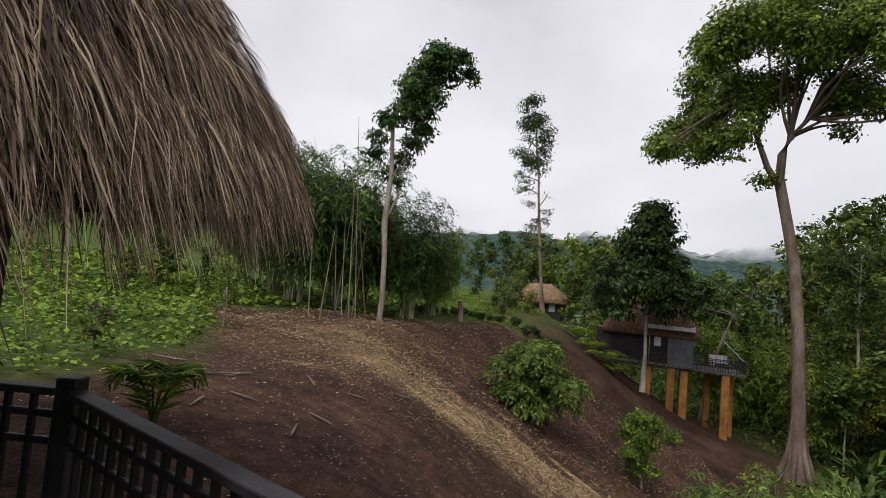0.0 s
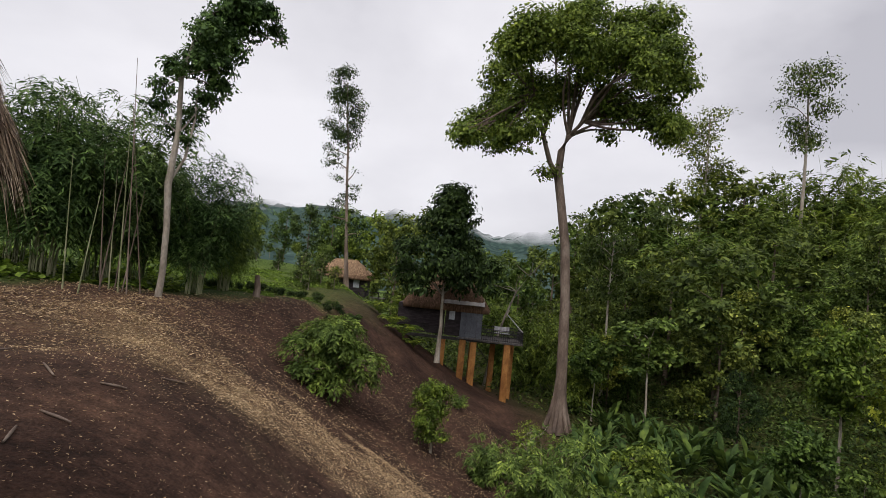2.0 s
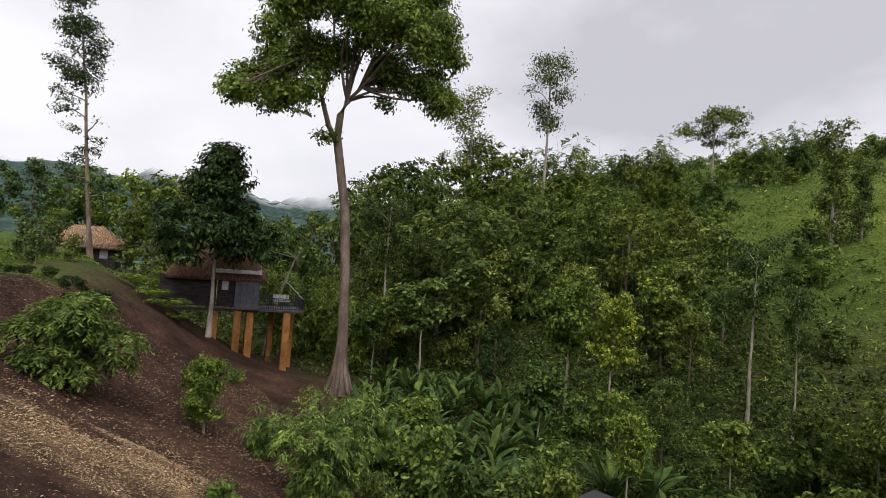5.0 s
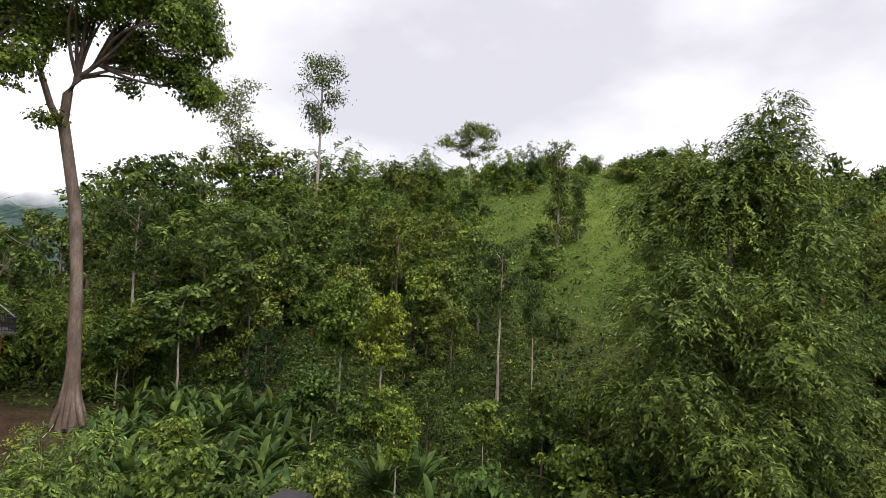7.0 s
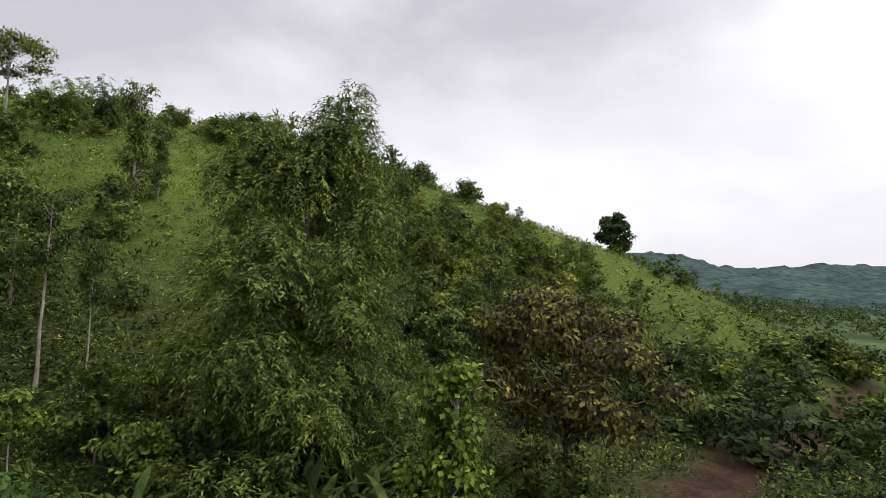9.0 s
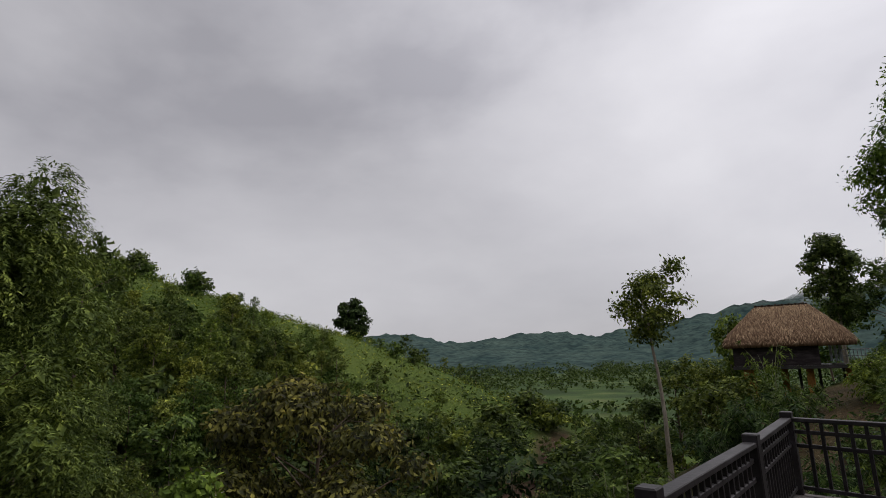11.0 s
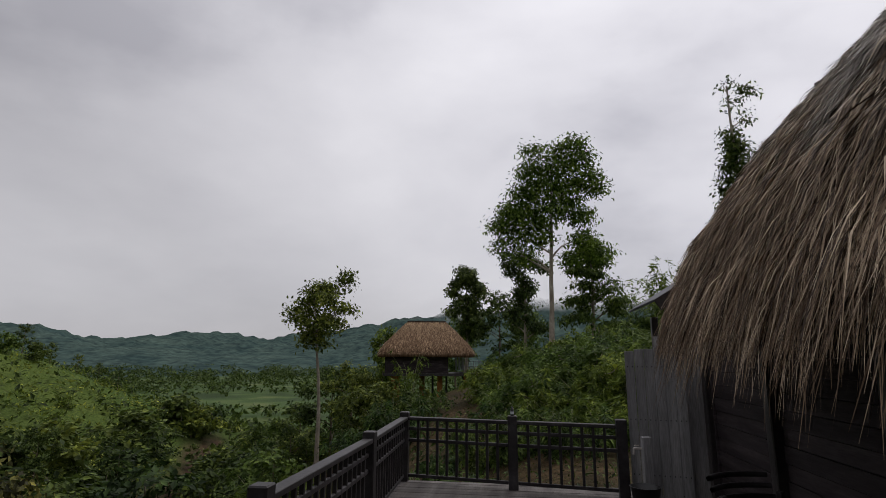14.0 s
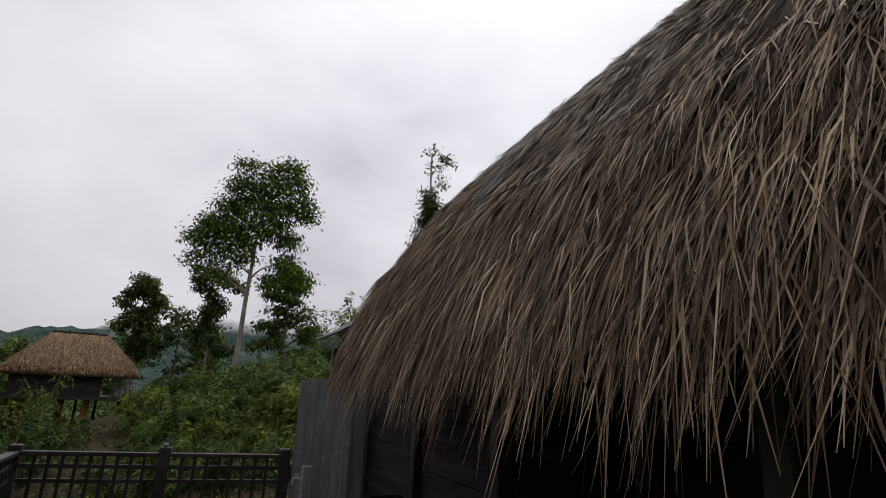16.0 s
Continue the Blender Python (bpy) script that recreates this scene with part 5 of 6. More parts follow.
# the broad feathery tree
x, y = at_dir(97.0, 27)
stand(make_tree("feathery_tree", "broad tall feathery olive-green tree in the gully", 20.5, 0.3,
                crown_blobs(71, 1.8, 16.5, 4.7, 70, (0.8, 1.5), 0.8, "round") + crown_blobs(75, 1.6, 10.5, 5.6, 46, (0.9, 1.5), 0.8, "flat") + [(-2.6, 0.5, 16.6, 1.3, 1.3, 1.0), (-1.2, 0, 17.4, 1.2, 1.2, 1.0), (1.2, 0, 18.0, 1.3, 1.3, 1.3), (1.7, 0.2, 19.4, 0.9, 0.9, 1.1), (0.6, 0, 16.4, 1.5, 1.5, 1.2), (-3.2, 0, 14.6, 1.5, 1.5, 1.2), (-1.6, 0.3, 15.6, 1.6, 1.5, 1.2), (0.4, -0.3, 15.2, 1.7, 1.6, 1.3), (2.3, 0, 15.4, 1.6, 1.6, 1.3), (2.0, 0, 17.4, 1.3, 1.3, 1.2), (-2.5, 0, 16.6, 1.1, 1.1, 0.9), (3.2, 0.3, 13.6, 1.6, 1.6, 1.2)] + [(-2.4, -0.6, 16.2, 1.4, 1.4, 1.2), (-1.3, -0.5, 17.0, 1.3, 1.3, 1.1), (1.4, -0.6, 17.6, 1.4, 1.4, 1.3), (1.6, -0.2, 18.8, 1.1, 1.1, 1.3), (0.3, -0.6, 16.0, 1.6, 1.6, 1.2), (-3.4, -0.5, 15.2, 1.3, 1.3, 1.1)],
                "olive", 125000, (0.24, 0.072), 0.6, 0.38, bark=M_bark_brown, seed=71, limbs=26, hang=0.95, per=20, core=0.8), x, y, -97, (0.96, 0.97, 0.93))
# the brownish spreading tree
x, y = at_dir(125.0, 22)
stand(make_tree("brown_leaved_tree", "spreading tree with dull brownish-green leaves", 9.8, 0.16,
                crown_blobs(72, 4.4, 9.4, 4.3, 42, (0.7, 1.2), 0.6, "round"), "brown", 15000, (0.24, 0.13), 0.45, 0.28, bark=M_bark_brown, seed=72, limbs=24, core=0.45), x, y, 0)

# paddle-leaved plants in the gully
G = make_broadleaf_plant("ginger_plant", "clump of long paddle-shaped green leaves", 2.4, 13, 81, "lush", width=0.34)
x, y = at_dir(44, 30)
stand(G, x, y)
rng = np.random.default_rng(82)
for k in range(120):
    az = rng.uniform(36.5, 57) if k < 84 else (rng.uniform(98, 114) if k < 106 else rng.uniform(60, 95))
    d = rng.uniform(22, 42) if k < 84 else rng.uniform(18, 27)
    x, y = at_dir(az, d)
    again(G, x, y, rng.random() * 360, rng.uniform(0.85, 1.35))

# bushes over the near side of the gully and down to the path
for k in range(70):
    az = rng.uniform(36, 165)
    d = rng.uniform(18, 34) if k % 2 else rng.uniform(30, 70)
    x, y = at_dir(az, d)
    if bare(x, y) > 0.3 or (az > 137 and d < 46):
        continue
    plant(P_bush if rng.random() < 0.6 or az > 118 else P_brush, az, d, scale=rng.uniform(0.6, 1.3), turn=rng.random() * 360)

# the wood on the lower hill, and shrubs scattered up the open slope
for k in range(68):
    az, d = rng.uniform(34, 76), rng.uniform(44, 104)
    x, y = at_dir(az, d)
    if clearing(x, y) > 0.35 or (az > 66 and d > 75):
        continue
    plant(((P_dark_far, P_dark_far, P_olive_far, P_bam, P_round_far) if az < 60 else (P_round_far, P_dark_far, P_olive_far, P_bam))[int(rng.integers(0, 5 if az < 60 else 4))], az, d, scale=rng.uniform(0.55, 0.95), turn=rng.random() * 360)
for k in range(20):
    az, d = rng.uniform(74, 140), rng.uniform(40, 62)
    x, y = at_dir(az, d)
    if clearing(x, y) > 0.3:
        continue
    plant((P_round_far, P_dark_far, P_olive_far)[int(rng.integers(0, 3))], az, d, scale=rng.uniform(0.4, 0.7), turn=rng.random() * 360)
for k in range(270):
    az, d = rng.uniform(64, 142), rng.uniform(56, 140)
    x, y = at_dir(az, d)
    if rng.random() < 0.9 * clearing(x, y) or (az > 124 and rng.random() < 0.75):
        continue
    plant(P_shrub if rng.random() < 0.5 else P_shrub2, az, d, scale=rng.uniform(0.5, 1.3) * (1.25 if az < 118 else 0.8), turn=rng.random() * 360)

# bushes below the open grass of the spur
for k in range(64):
    az, d = rng.uniform(104, 127), rng.uniform(44, 84)
    x, y = at_dir(az, d)
    if clearing(x, y) > 0.75:
        continue
    plant((P_shrub2, P_round_far, P_dark_far, P_olive_far, P_bam)[k % 5], az, d, scale=rng.uniform(0.9, 1.7) if k % 5 == 0 else rng.uniform(0.32, 0.6), turn=rng.random() * 360)

# dark scrub down the foot of the spur
for k in range(85):
    az, d = rng.uniform(120, 159), rng.uniform(38, 92)
    x, y = at_dir(az, d)
    if bare(x, y) > 0.4 or (az < 141 and d > 58):
        continue
    plant(P_shrub3 if rng.random() < 0.7 else P_shrub2, az, d, scale=rng.uniform(0.8, 1.7), turn=rng.random() * 360, wide=1.25)


# ---- the other huts ----
def thatch_roof(root, x0, x1, y0, y1, eave, ridge, inset_x, inset_y, mat, seed, n=8000, length=0.28, width=0.022, sag=0.35):
    """A hipped thatch roof: a solid body with a thick rounded edge, and loose straw over it."""
    rng = np.random.default_rng(seed)
    prof = [(0.0, eave - 0.25), (0.0, eave), (0.06, eave + 0.3)] + [(f, eave + 0.3 + (ridge - eave - 0.3) * f ** 1.0) for f in (0.25, 0.5, 0.75, 1.0)]
    v, m = [], 24

    def ring(f):
        a0, a1, b0, b1 = x0 + inset_x * f, x1 - inset_x * f, y0 + inset_y * f, y1 - inset_y * f
        r = 0.5 * (1 - f) + 0.05
        pts = []
        for cx, cy, a in ((a1 - r, b1 - r, 0), (a0 + r, b1 - r, 90), (a0 + r, b0 + r, 180), (a1 - r, b0 + r, 270)):
            for k in range(6):
                q = radians(a + 18 * k)
                pts.append((cx + r * math.cos(q), cy + r * math.sin(q)))
        return pts

    for f, z in prof:
        v += [(x, y, z) for x, y in ring(f)]
    fs = [(i * m + k, i * m + (k + 1) % m, (i + 1) * m + (k + 1) % m, (i + 1) * m + k) for i in range(len(prof) - 1) for k in range(m)]
    under = len(v)
    v += [(x, y, eave - 0.2) for x, y in ring(0.12)]
    fs += [(under + k, under + (k + 1) % m, (k + 1) % m, k) for k in range(m)]
    part("roof", np_mesh("roof", v, fs, M_thatch_body, True), root)
    base, out, slope = [], [], []
    zs, ff = [p[1] for p in prof[1:]], [p[0] for p in prof[1:]]
    for _ in range(n):
        f = rng.random() ** 1.15
        pts = np.array(ring(f))
        seg = np.linalg.norm(np.roll(pts, -1, 0) - pts, axis=1)
        k = rng.choice(m, p=seg / seg.sum())
        a, b = pts[k], pts[(k + 1) % m]
        p = a + (b - a) * rng.random()
        d = b - a
        o = np.array([d[1], -d[0]]) / (np.linalg.norm(d) + 1e-9)
        base.append((p[0], p[1], np.interp(f, ff, zs) + 0.02)), out.append(o), slope.append(math.atan2(ridge - eave, min(inset_x, inset_y)))
    v, f = straw_blades(rng, np.array(base), np.array(out), np.array(slope), rng.uniform(0.5, 1.2, n) * length, rng.uniform(0.5, 1.3, n) * width)
    part("thatch", np_mesh("thatch", v, f, mat), root, "", "stuff")


def stilt_hut_north():
    root = tagged(new("stilt_hut"), "dark stilt hut with reddish thatch on ochre pillars down the slope", "hut")
    thatch_roof(root, -3.4, 3.3, -1.2, 4.6, 2.1, 5.3, 2.4, 2.7, M_thatch_old, 201, 9000)
    part("wall", boxes("wall", [((-1.9, 1.6, 1.05), (3.6, 4.6, 2.1))], M_board, 0.02), root, "dark board wall")
    for k in range(8):
        part("board", boxes("board", [((-1.9, -0.72, 0.12 + 0.25 * k), (3.62, 0.03, 0.225))], M_board, 0.006), root)
    part("wall", boxes("wall", [((1.35, 0.3, 1.1), (2.8, 2.6, 2.2))], M_board, 0.02), root)
    pane = part("window", boxes("window", [((0.46, -1.02, 1.6), (0.44, 0.04, 0.8))], M_pane, 0.004), root, "pale window with a blind")
    for c, s in (((0.46, -1.03, 2.02), (0.54, 0.06, 0.05)), ((0.46, -1.03, 1.18), (0.54, 0.06, 0.05)), ((0.22, -1.03, 1.6), (0.05, 0.06, 0.9)), ((0.7, -1.03, 1.6), (0.05, 0.06, 0.9))):
        part("window_frame", boxes("window_frame", [(c, s)], M_dark_wood), pane)
    for k in range(4):
        part("panel", boxes("panel", [((1.34 + 0.415 * k, -1.15 - 0.012 * (k % 2), 1.05), (0.40, 0.03, 2.15))], M_panel, 0.006), root, "slate-grey screen panel")
    part("bathroom_ledge", boxes("bathroom_ledge", [((1.95, -1.1, -0.09), (1.8, 0.4, 0.12))], M_deck, 0.01), root)
    for k in range(13):
        part("roof_sheet", beam("roof_sheet", (-0.12 + 0.24 * k, -1.55, 2.42 + 0.012 * (k % 2)), (-0.12 + 0.24 * k, 0.1, 2.98 + 0.012 * (k % 2)), 0.236, 0.03, M_metal, 0.004), root, "pale corrugated awning sheet")
    part("deck", boxes("deck", [((4.4, 0.3, -0.16), (3.2, 3.4, 0.14))], M_deck, 0.01), root)
    part("floor_beam", boxes("floor_beam", [((0.5, -0.9, -0.22), (7.4, 0.16, 0.22))], M_dark_wood, 0.01), root)

    def rail(a, b, name="railing"):
        a, b = Vector(a), Vector(b)
        r = part(name, beam("top_rail", a + Vector((0, 0, 0.86)), b + Vector((0, 0, 0.86)), 0.07, 0.05, M_rail_wood), root, "dark lattice railing")
        for z in (0.62, 0.36, 0.1):
            part("rail", beam("rail", a + Vector((0, 0, z)), b + Vector((0, 0, z)), 0.035, 0.04, M_rail_wood, 0), r)
        n = int((b - a).length / 0.16)
        for k in range(n + 1):
            p = a + (b - a) * k / n
            part("baluster", boxes("baluster", [((p.x, p.y, p.z + 0.42), (0.035, 0.035, 0.84))], M_rail_wood), r)

    rail((2.85, -1.35, -0.1), (5.95, -1.35, -0.1))
    rail((5.95, -1.35, -0.1), (5.95, 1.95, -0.1))
    rail((2.85, 1.95, -0.1), (5.95, 1.95, -0.1))
    part("stair_rail", beam("stair_rail", (4.9, 1.3, 1.9), (6.0, -0.4, 0.75), 0.05, 0.05, M_grey_plank), root)
    part("bench", boxes("bench", [((4.6, 1.2, 0.35), (1.2, 0.5, 0.06)), ((4.6, 1.45, 0.65), (1.2, 0.05, 0.4))], M_grey_plank, 0.01), root)
    for x, y, z in ((2.3, -0.7, -6.5), (2.3, 1.4, -6.0), (4.0, 1.7, -8.0), (4.85, -1.1, -8.0), (5.5, 1.7, -8.0), (-0.1, -0.6, -4.2), (1.45, -0.9, -5.0), (-3.2, -0.6, -3.0), (-3.2, 3.2, -2.5)):
        part("pillar", boxes("pillar", [((x, y, z / 2 - 0.23), (0.5 if y < 0 else 0.42, 0.45, -z))], M_pillar, 0.03), root, "ochre-painted square pillar")
    part("leg_brace", beam("leg_brace", (2.4, 1.3, -0.5), (4.0, 1.7, -2.4), 0.06, 0.06, M_dark_wood), root)
    x, y = at_dir(22.1, 42)
    root.matrix_basis = Matrix.Translation((x, y, -2.5)) @ Matrix.Rotation(radians(-22.1), 4, "Z")


stilt_hut_north()


def lawn_hut():
    root = tagged(new("lawn_hut"), "hut with a pale tan thatch roof behind the lawn", "hut")
    thatch_roof(root, -3.6, 3.2, -2.6, 3.2, 1.6, 3.7, 2.2, 2.5, M_thatch_tan, 202, 6000)
    part("wall", boxes("wall", [((-0.2, 0.3, 0.6), (5.6, 4.4, 2.4))], M_board, 0.02), root)
    part("window", boxes("window", [((1.5, -1.94, 0.9), (0.7, 0.06, 0.9))], M_pane, 0.01), root, "pale window")
    part("deck", boxes("deck", [((4.6, 0.2, -0.7), (4.4, 3.4, 0.2))], M_deck, 0.01), root)
    for x in (2.9, 4.2, 5.5, 6.7):
        part("post", boxes("post", [((x, -1.4, -1.9), (0.14, 0.14, 4.0))], M_dark_wood, 0.01), root)
    part("rail", beam("rail", (2.7, -1.4, 0.1), (6.8, -1.4, 0.1), 0.08, 0.08, M_rail_wood), root)
    x, y = at_dir(11.2, 66)
    root.matrix_basis = Matrix.Translation((x, y, -0.8)) @ Matrix.Rotation(radians(-20), 4, "Z")


lawn_hut()


def stilt_hut_south():
    root = tagged(new("stilt_hut"), "dark stilt hut with a golden thatch roof among bushes", "hut")
    thatch_roof(root, -3.5, 3.5, -2.8, 2.8, 1.35, 3.75, 2.0, 2.4, M_thatch_tan, 203, 9000)
    for k in range(16):
        part("ridge_tuft", boxes("ridge_tuft", [((-1.42 + 0.19 * k, 0.0, 3.8 + 0.03 * (k % 2)), (0.15, 0.3, 0.12), 12 * (k % 3))], M_thatch_base, 0.02), root)
    part("wall", boxes("wall", [((0.7, 0.2, 0.65), (4.6, 4.2, 1.5))], M_board, 0.02), root)
    for k in range(7):
        part("board", boxes("board", [((0.7, -1.93, 0.05 + 0.2 * k), (4.62, 0.03, 0.18))], M_board, 0.005), root)
    part("floor_beam", boxes("floor_beam", [((-0.2, 0, -0.15), (6.6, 4.8, 0.2))], M_dark_wood, 0.01), root)
    part("balcony", boxes("balcony", [((-3.6, -0.4, -0.1), (2.6, 3.4, 0.12))], M_deck, 0.01), root)
    for k in range(12):
        part("baluster", boxes("baluster", [((-4.8 + 0.2 * k, -2.05, 0.4), (0.04, 0.04, 0.85))], M_grey_plank), root)
    for z in (0.4, 0.82):
        part("rail", beam("rail", (-4.85, -2.05, z), (-2.4, -2.05, z), 0.05, 0.05, M_grey_plank), root)
    for k in range(3):
        part("curtain", boxes("curtain", [((-2.9 + 0.26 * k, -1.85, 0.65), (0.15, 0.05, 1.1))], M_pane, 0.02), root, "pale hanging curtain")
    for x, y, w in ((0.35, -1.9, 0.42), (2.35, -1.7, 0.5), (-1.6, -1.8, 0.16), (-1.0, 1.2, 0.4), (-2.9, -1.7, 0.14), (-2.9, 1.7, 0.3), (2.35, 1.8, 0.4), (-0.5, -1.2, 0.16)):
        part("pillar", boxes("pillar", [((x, y, -1.6), (w, w, 2.9))], M_pillar if w > 0.2 else M_dark_wood, 0.02), root)
    x, y = at_dir(170.2, 42)
    root.matrix_basis = Matrix.Translation((x, y, 0.78)) @ Matrix.Rotation(radians(180 - 170.2), 4, "Z")


stilt_hut_south()


# ---- plants of the north side: lawn, hedge, woods behind the huts ----
P_conifer = make_tree("clipped_shrub", "clipped dark green cone-shaped shrub on the lawn", 2.4, 0.05, crown_blobs(91, 0.3, 2.3, 0.55, 16, (0.3, 0.5), 0.9, "column"), "mid", 1300, (0.16, 0.09), 0.2, 0.14, seed=91, category="shrub")
P_hedge = make_tree("hedge_shrub", "rounded dark green hedge shrub at the lawn edge", 1.2, 0.04, crown_blobs(92, 0.2, 1.0, 0.7, 12, (0.35, 0.5), 0.8), "dark", 700, (0.19, 0.11), 0.2, 0.16, seed=92, limbs=2, sides=4, category="shrub")
first = True
for az, d, s in ((329.5, 23, 0.62), (332.6, 25, 1.15), (8.6, 44, 1.0), (6.6, 41, 0.95), (7.4, 38, 0.8), (10.0, 42, 0.75), (4.2, 48, 0.8), (2.0, 52, 0.8), (336.2, 30, 0.7)):
    x, y = at_dir(az, d)
    (stand if first else again)(P_conifer, x, y, az * 7, s)
    first = False
first = True
rng = np.random.default_rng(93)
for k in range(34):
    f = k / 33
    x, y = at_dir(357.5 + 15.5 * f + rng.normal() * 0.25, 29.5 + 2.5 * f + rng.normal() * 0.5)
    (stand if first else again)(P_hedge, x, y, rng.random() * 360, rng.uniform(0.24, 0.4))
    first = False
for az, d, top, p in ((1.5, 75, 5.0, P_round), (4.5, 80, 5.5, P_round), (6.8, 72, 6.2, P_dark), (358.5, 70, 4.5, P_round), (9.2, 85, 5.6, P_round), (3.2, 62, 1.6, P_light), (6.0, 58, 2.2, P_light), (0.2, 60, 2.0, P_bam), (11.0, 88, 6.4, P_round), (14.2, 80, 6.0, P_round), (16.2, 60, 5.8, P_dark), (18.2, 70, 6.8, P_dark),
                      (8.4, 52, 0.6, P_round), (25.5, 60, 3.2, P_dark), (27.8, 70, 3.4, P_round), (24.0, 75, 4.0, P_round), (31.0, 80, 4.2, P_dark), (35.0, 84, 8.0, P_round), (355.5, 80, 5.2, P_dark), (352.0, 85, 5.5, P_round), (29.2, 50, 0.5, P_bam), (32.0, 52, 0.0, P_bam), (27.2, 52, -1.0, P_round), (338.5, 48, 3.0, P_round), (334.0, 60, 3.2, P_dark), (329.0, 55, 3.5, P_round), (324.0, 60, 4.0, P_dark), (318.0, 60, 4.5, P_round), (346.0, 60, 4.0, P_round), (349.0, 70, 4.5, P_dark),
                      (16.8, 46, -2.4, P_round), (36.4, 46, -2.0, P_bam), (38.0, 44, -4.5, P_light)):
    plant(p, az, d, top)


def fern_palm(name, label, h, fronds, seed, spread=0.85):
    """A small palm: arching fronds with paired leaflets."""
    r = np.random.default_rng(seed)
    root = tagged(new(name), label, "palm")
    for i in range(fronds):
        a = 2 * math.pi * i / fronds + r.normal() * 0.2
        L = h * r.uniform(0.8, 1.25)
        t = np.linspace(0, 1, 16)
        out = L * spread * t ** 1.15
        z = h * (0.08 + 1.6 * t - 1.2 * t ** 2)
        mid = np.stack([out * math.cos(a), out * math.sin(a), z], 1)
        side = np.array([-math.sin(a), math.cos(a), 0])
        fwd = np.gradient(mid, axis=0)
        fwd /= np.linalg.norm(fwd, axis=1, keepdims=True)
        P, D, LL = [], [], []
        for k in range(2, 16):
            for sg in (-1, 1):
                P.append(mid[k]), D.append(side * sg * 0.85 + fwd[k] * 0.55 + np.array([0, 0, -0.25])), LL.append(L * 0.3 * math.sin(math.pi * (0.15 + 0.8 * t[k])) + 0.02)
        D = np.array(D)
        D /= np.linalg.norm(D, axis=1, keepdims=True)
        v = leaf_quads(np.array(P), D, np.array(LL), np.array(LL) * 0.17, r)
        v2, f2 = tubes([(mid, 0.012 * (1.1 - t))], 5)
        part("frond", np_mesh("frond", np.concatenate([v, v2]), np.concatenate([quad_index(v), f2 + len(v)]), M_fol["yellow"]), root)
    return root


x, y = at_dir(330.4, 6.3)
stand(fern_palm("young_palm", "young palm with arching feathery yellow-green fronds", 1.3, 9, 301, 0.4), x, y, dz=-0.12)
for az, d, s in ((16.6, 38, 1.2), (17.8, 37, 1.3), (15.0, 40, 1.2), (19.0, 37.5, 0.9)):
    x, y = at_dir(az, d)
    stand(fern_palm("fern_palm", "low feathery palm beside the stilt hut", 1.3, 12, int(az * 10)), x, y, 0, s)
x, y = at_dir(337.6, 15.0)
stand(make_tree("sapling", "thin pale-leaved sapling at the edge of the cover", 1.9, 0.02, crown_blobs(95, 0.5, 1.8, 0.35, 10, (0.15, 0.3), 0.8), "light", 500, (0.13, 0.05), 0.3, 0.1, seed=95), x, y)
x, y = at_dir(326.0, 9.6)
stand(make_tree("sapling", "small leafy sapling on bare soil", 0.9, 0.012, crown_blobs(96, 0.3, 0.85, 0.18, 7, (0.1, 0.18), 0.8), "light", 220, (0.1, 0.05), 0.3, 0.06, seed=96), x, y)
for az, d, h in ((29.4, 24, 0.9), (24.0, 14, 0.55), (40.5, 20, 1.6), (43, 17, 1.4), (51, 15, 1.5), (38.0, 22, 1.8), (46, 15, 1.2), (24.4, 32, 0.8), (31.8, 31, 1.7), (31.0, 27, 1.0)):
    x, y = at_dir(az, d)
    stand(make_tree("weed_bush", "low yellow-green weedy bush on the slope", h, 0.02, crown_blobs(int(az), 0.15 * h, 0.9 * h, 0.45 * h + 0.1, 10, (0.22 * h, 0.34 * h), 0.8), "light", 900, (0.14, 0.06), 0.35, 0.12, seed=int(az * 3), category="bush"), x, y)

# dead stump, leaning white branch
x, y = at_dir(2.4, 27)
st = tagged(new("tree_stump", np_mesh("tree_stump", *tubes([(np.array([(0, 0, -0.2), (0.02, 0, 0.4), (-0.05, 0, 1.0)]), np.array([0.2, 0.15, 0.12]))], 9), M_bark_brown, True)), "grey-brown broken tree stump on the slope", "stump")
st.location = (x, y, float(land(x, y)))
rng = np.random.default_rng(97)
dead = tagged(new("dead_tree"), "leaning bare white dead tree behind the hut", "tree")
line = np.array([(0, 0, -1.0), (0.6, 0, 3.0), (1.4, 0, 6.0), (2.2, 0, 8.3), (3.2, 0, 9.8)])
dl = [(line, np.array([0.14, 0.12, 0.10, 0.07, 0.03]))]
for k in range(9):
    dl.append(limb(rng, line[2 + k % 3], line[2 + k % 3] + rng.normal(size=3) * np.array([1.6, 0.8, 0.6]) + np.array([0.9, 0, 0.9]), 0.05, 0.012, -0.05, 5))
part("trunk", np_mesh("trunk", *tubes(dl, 6), M_bark_pale, True), dead)
x, y = at_dir(26.6, 47)
stand(dead, x, y, -26)

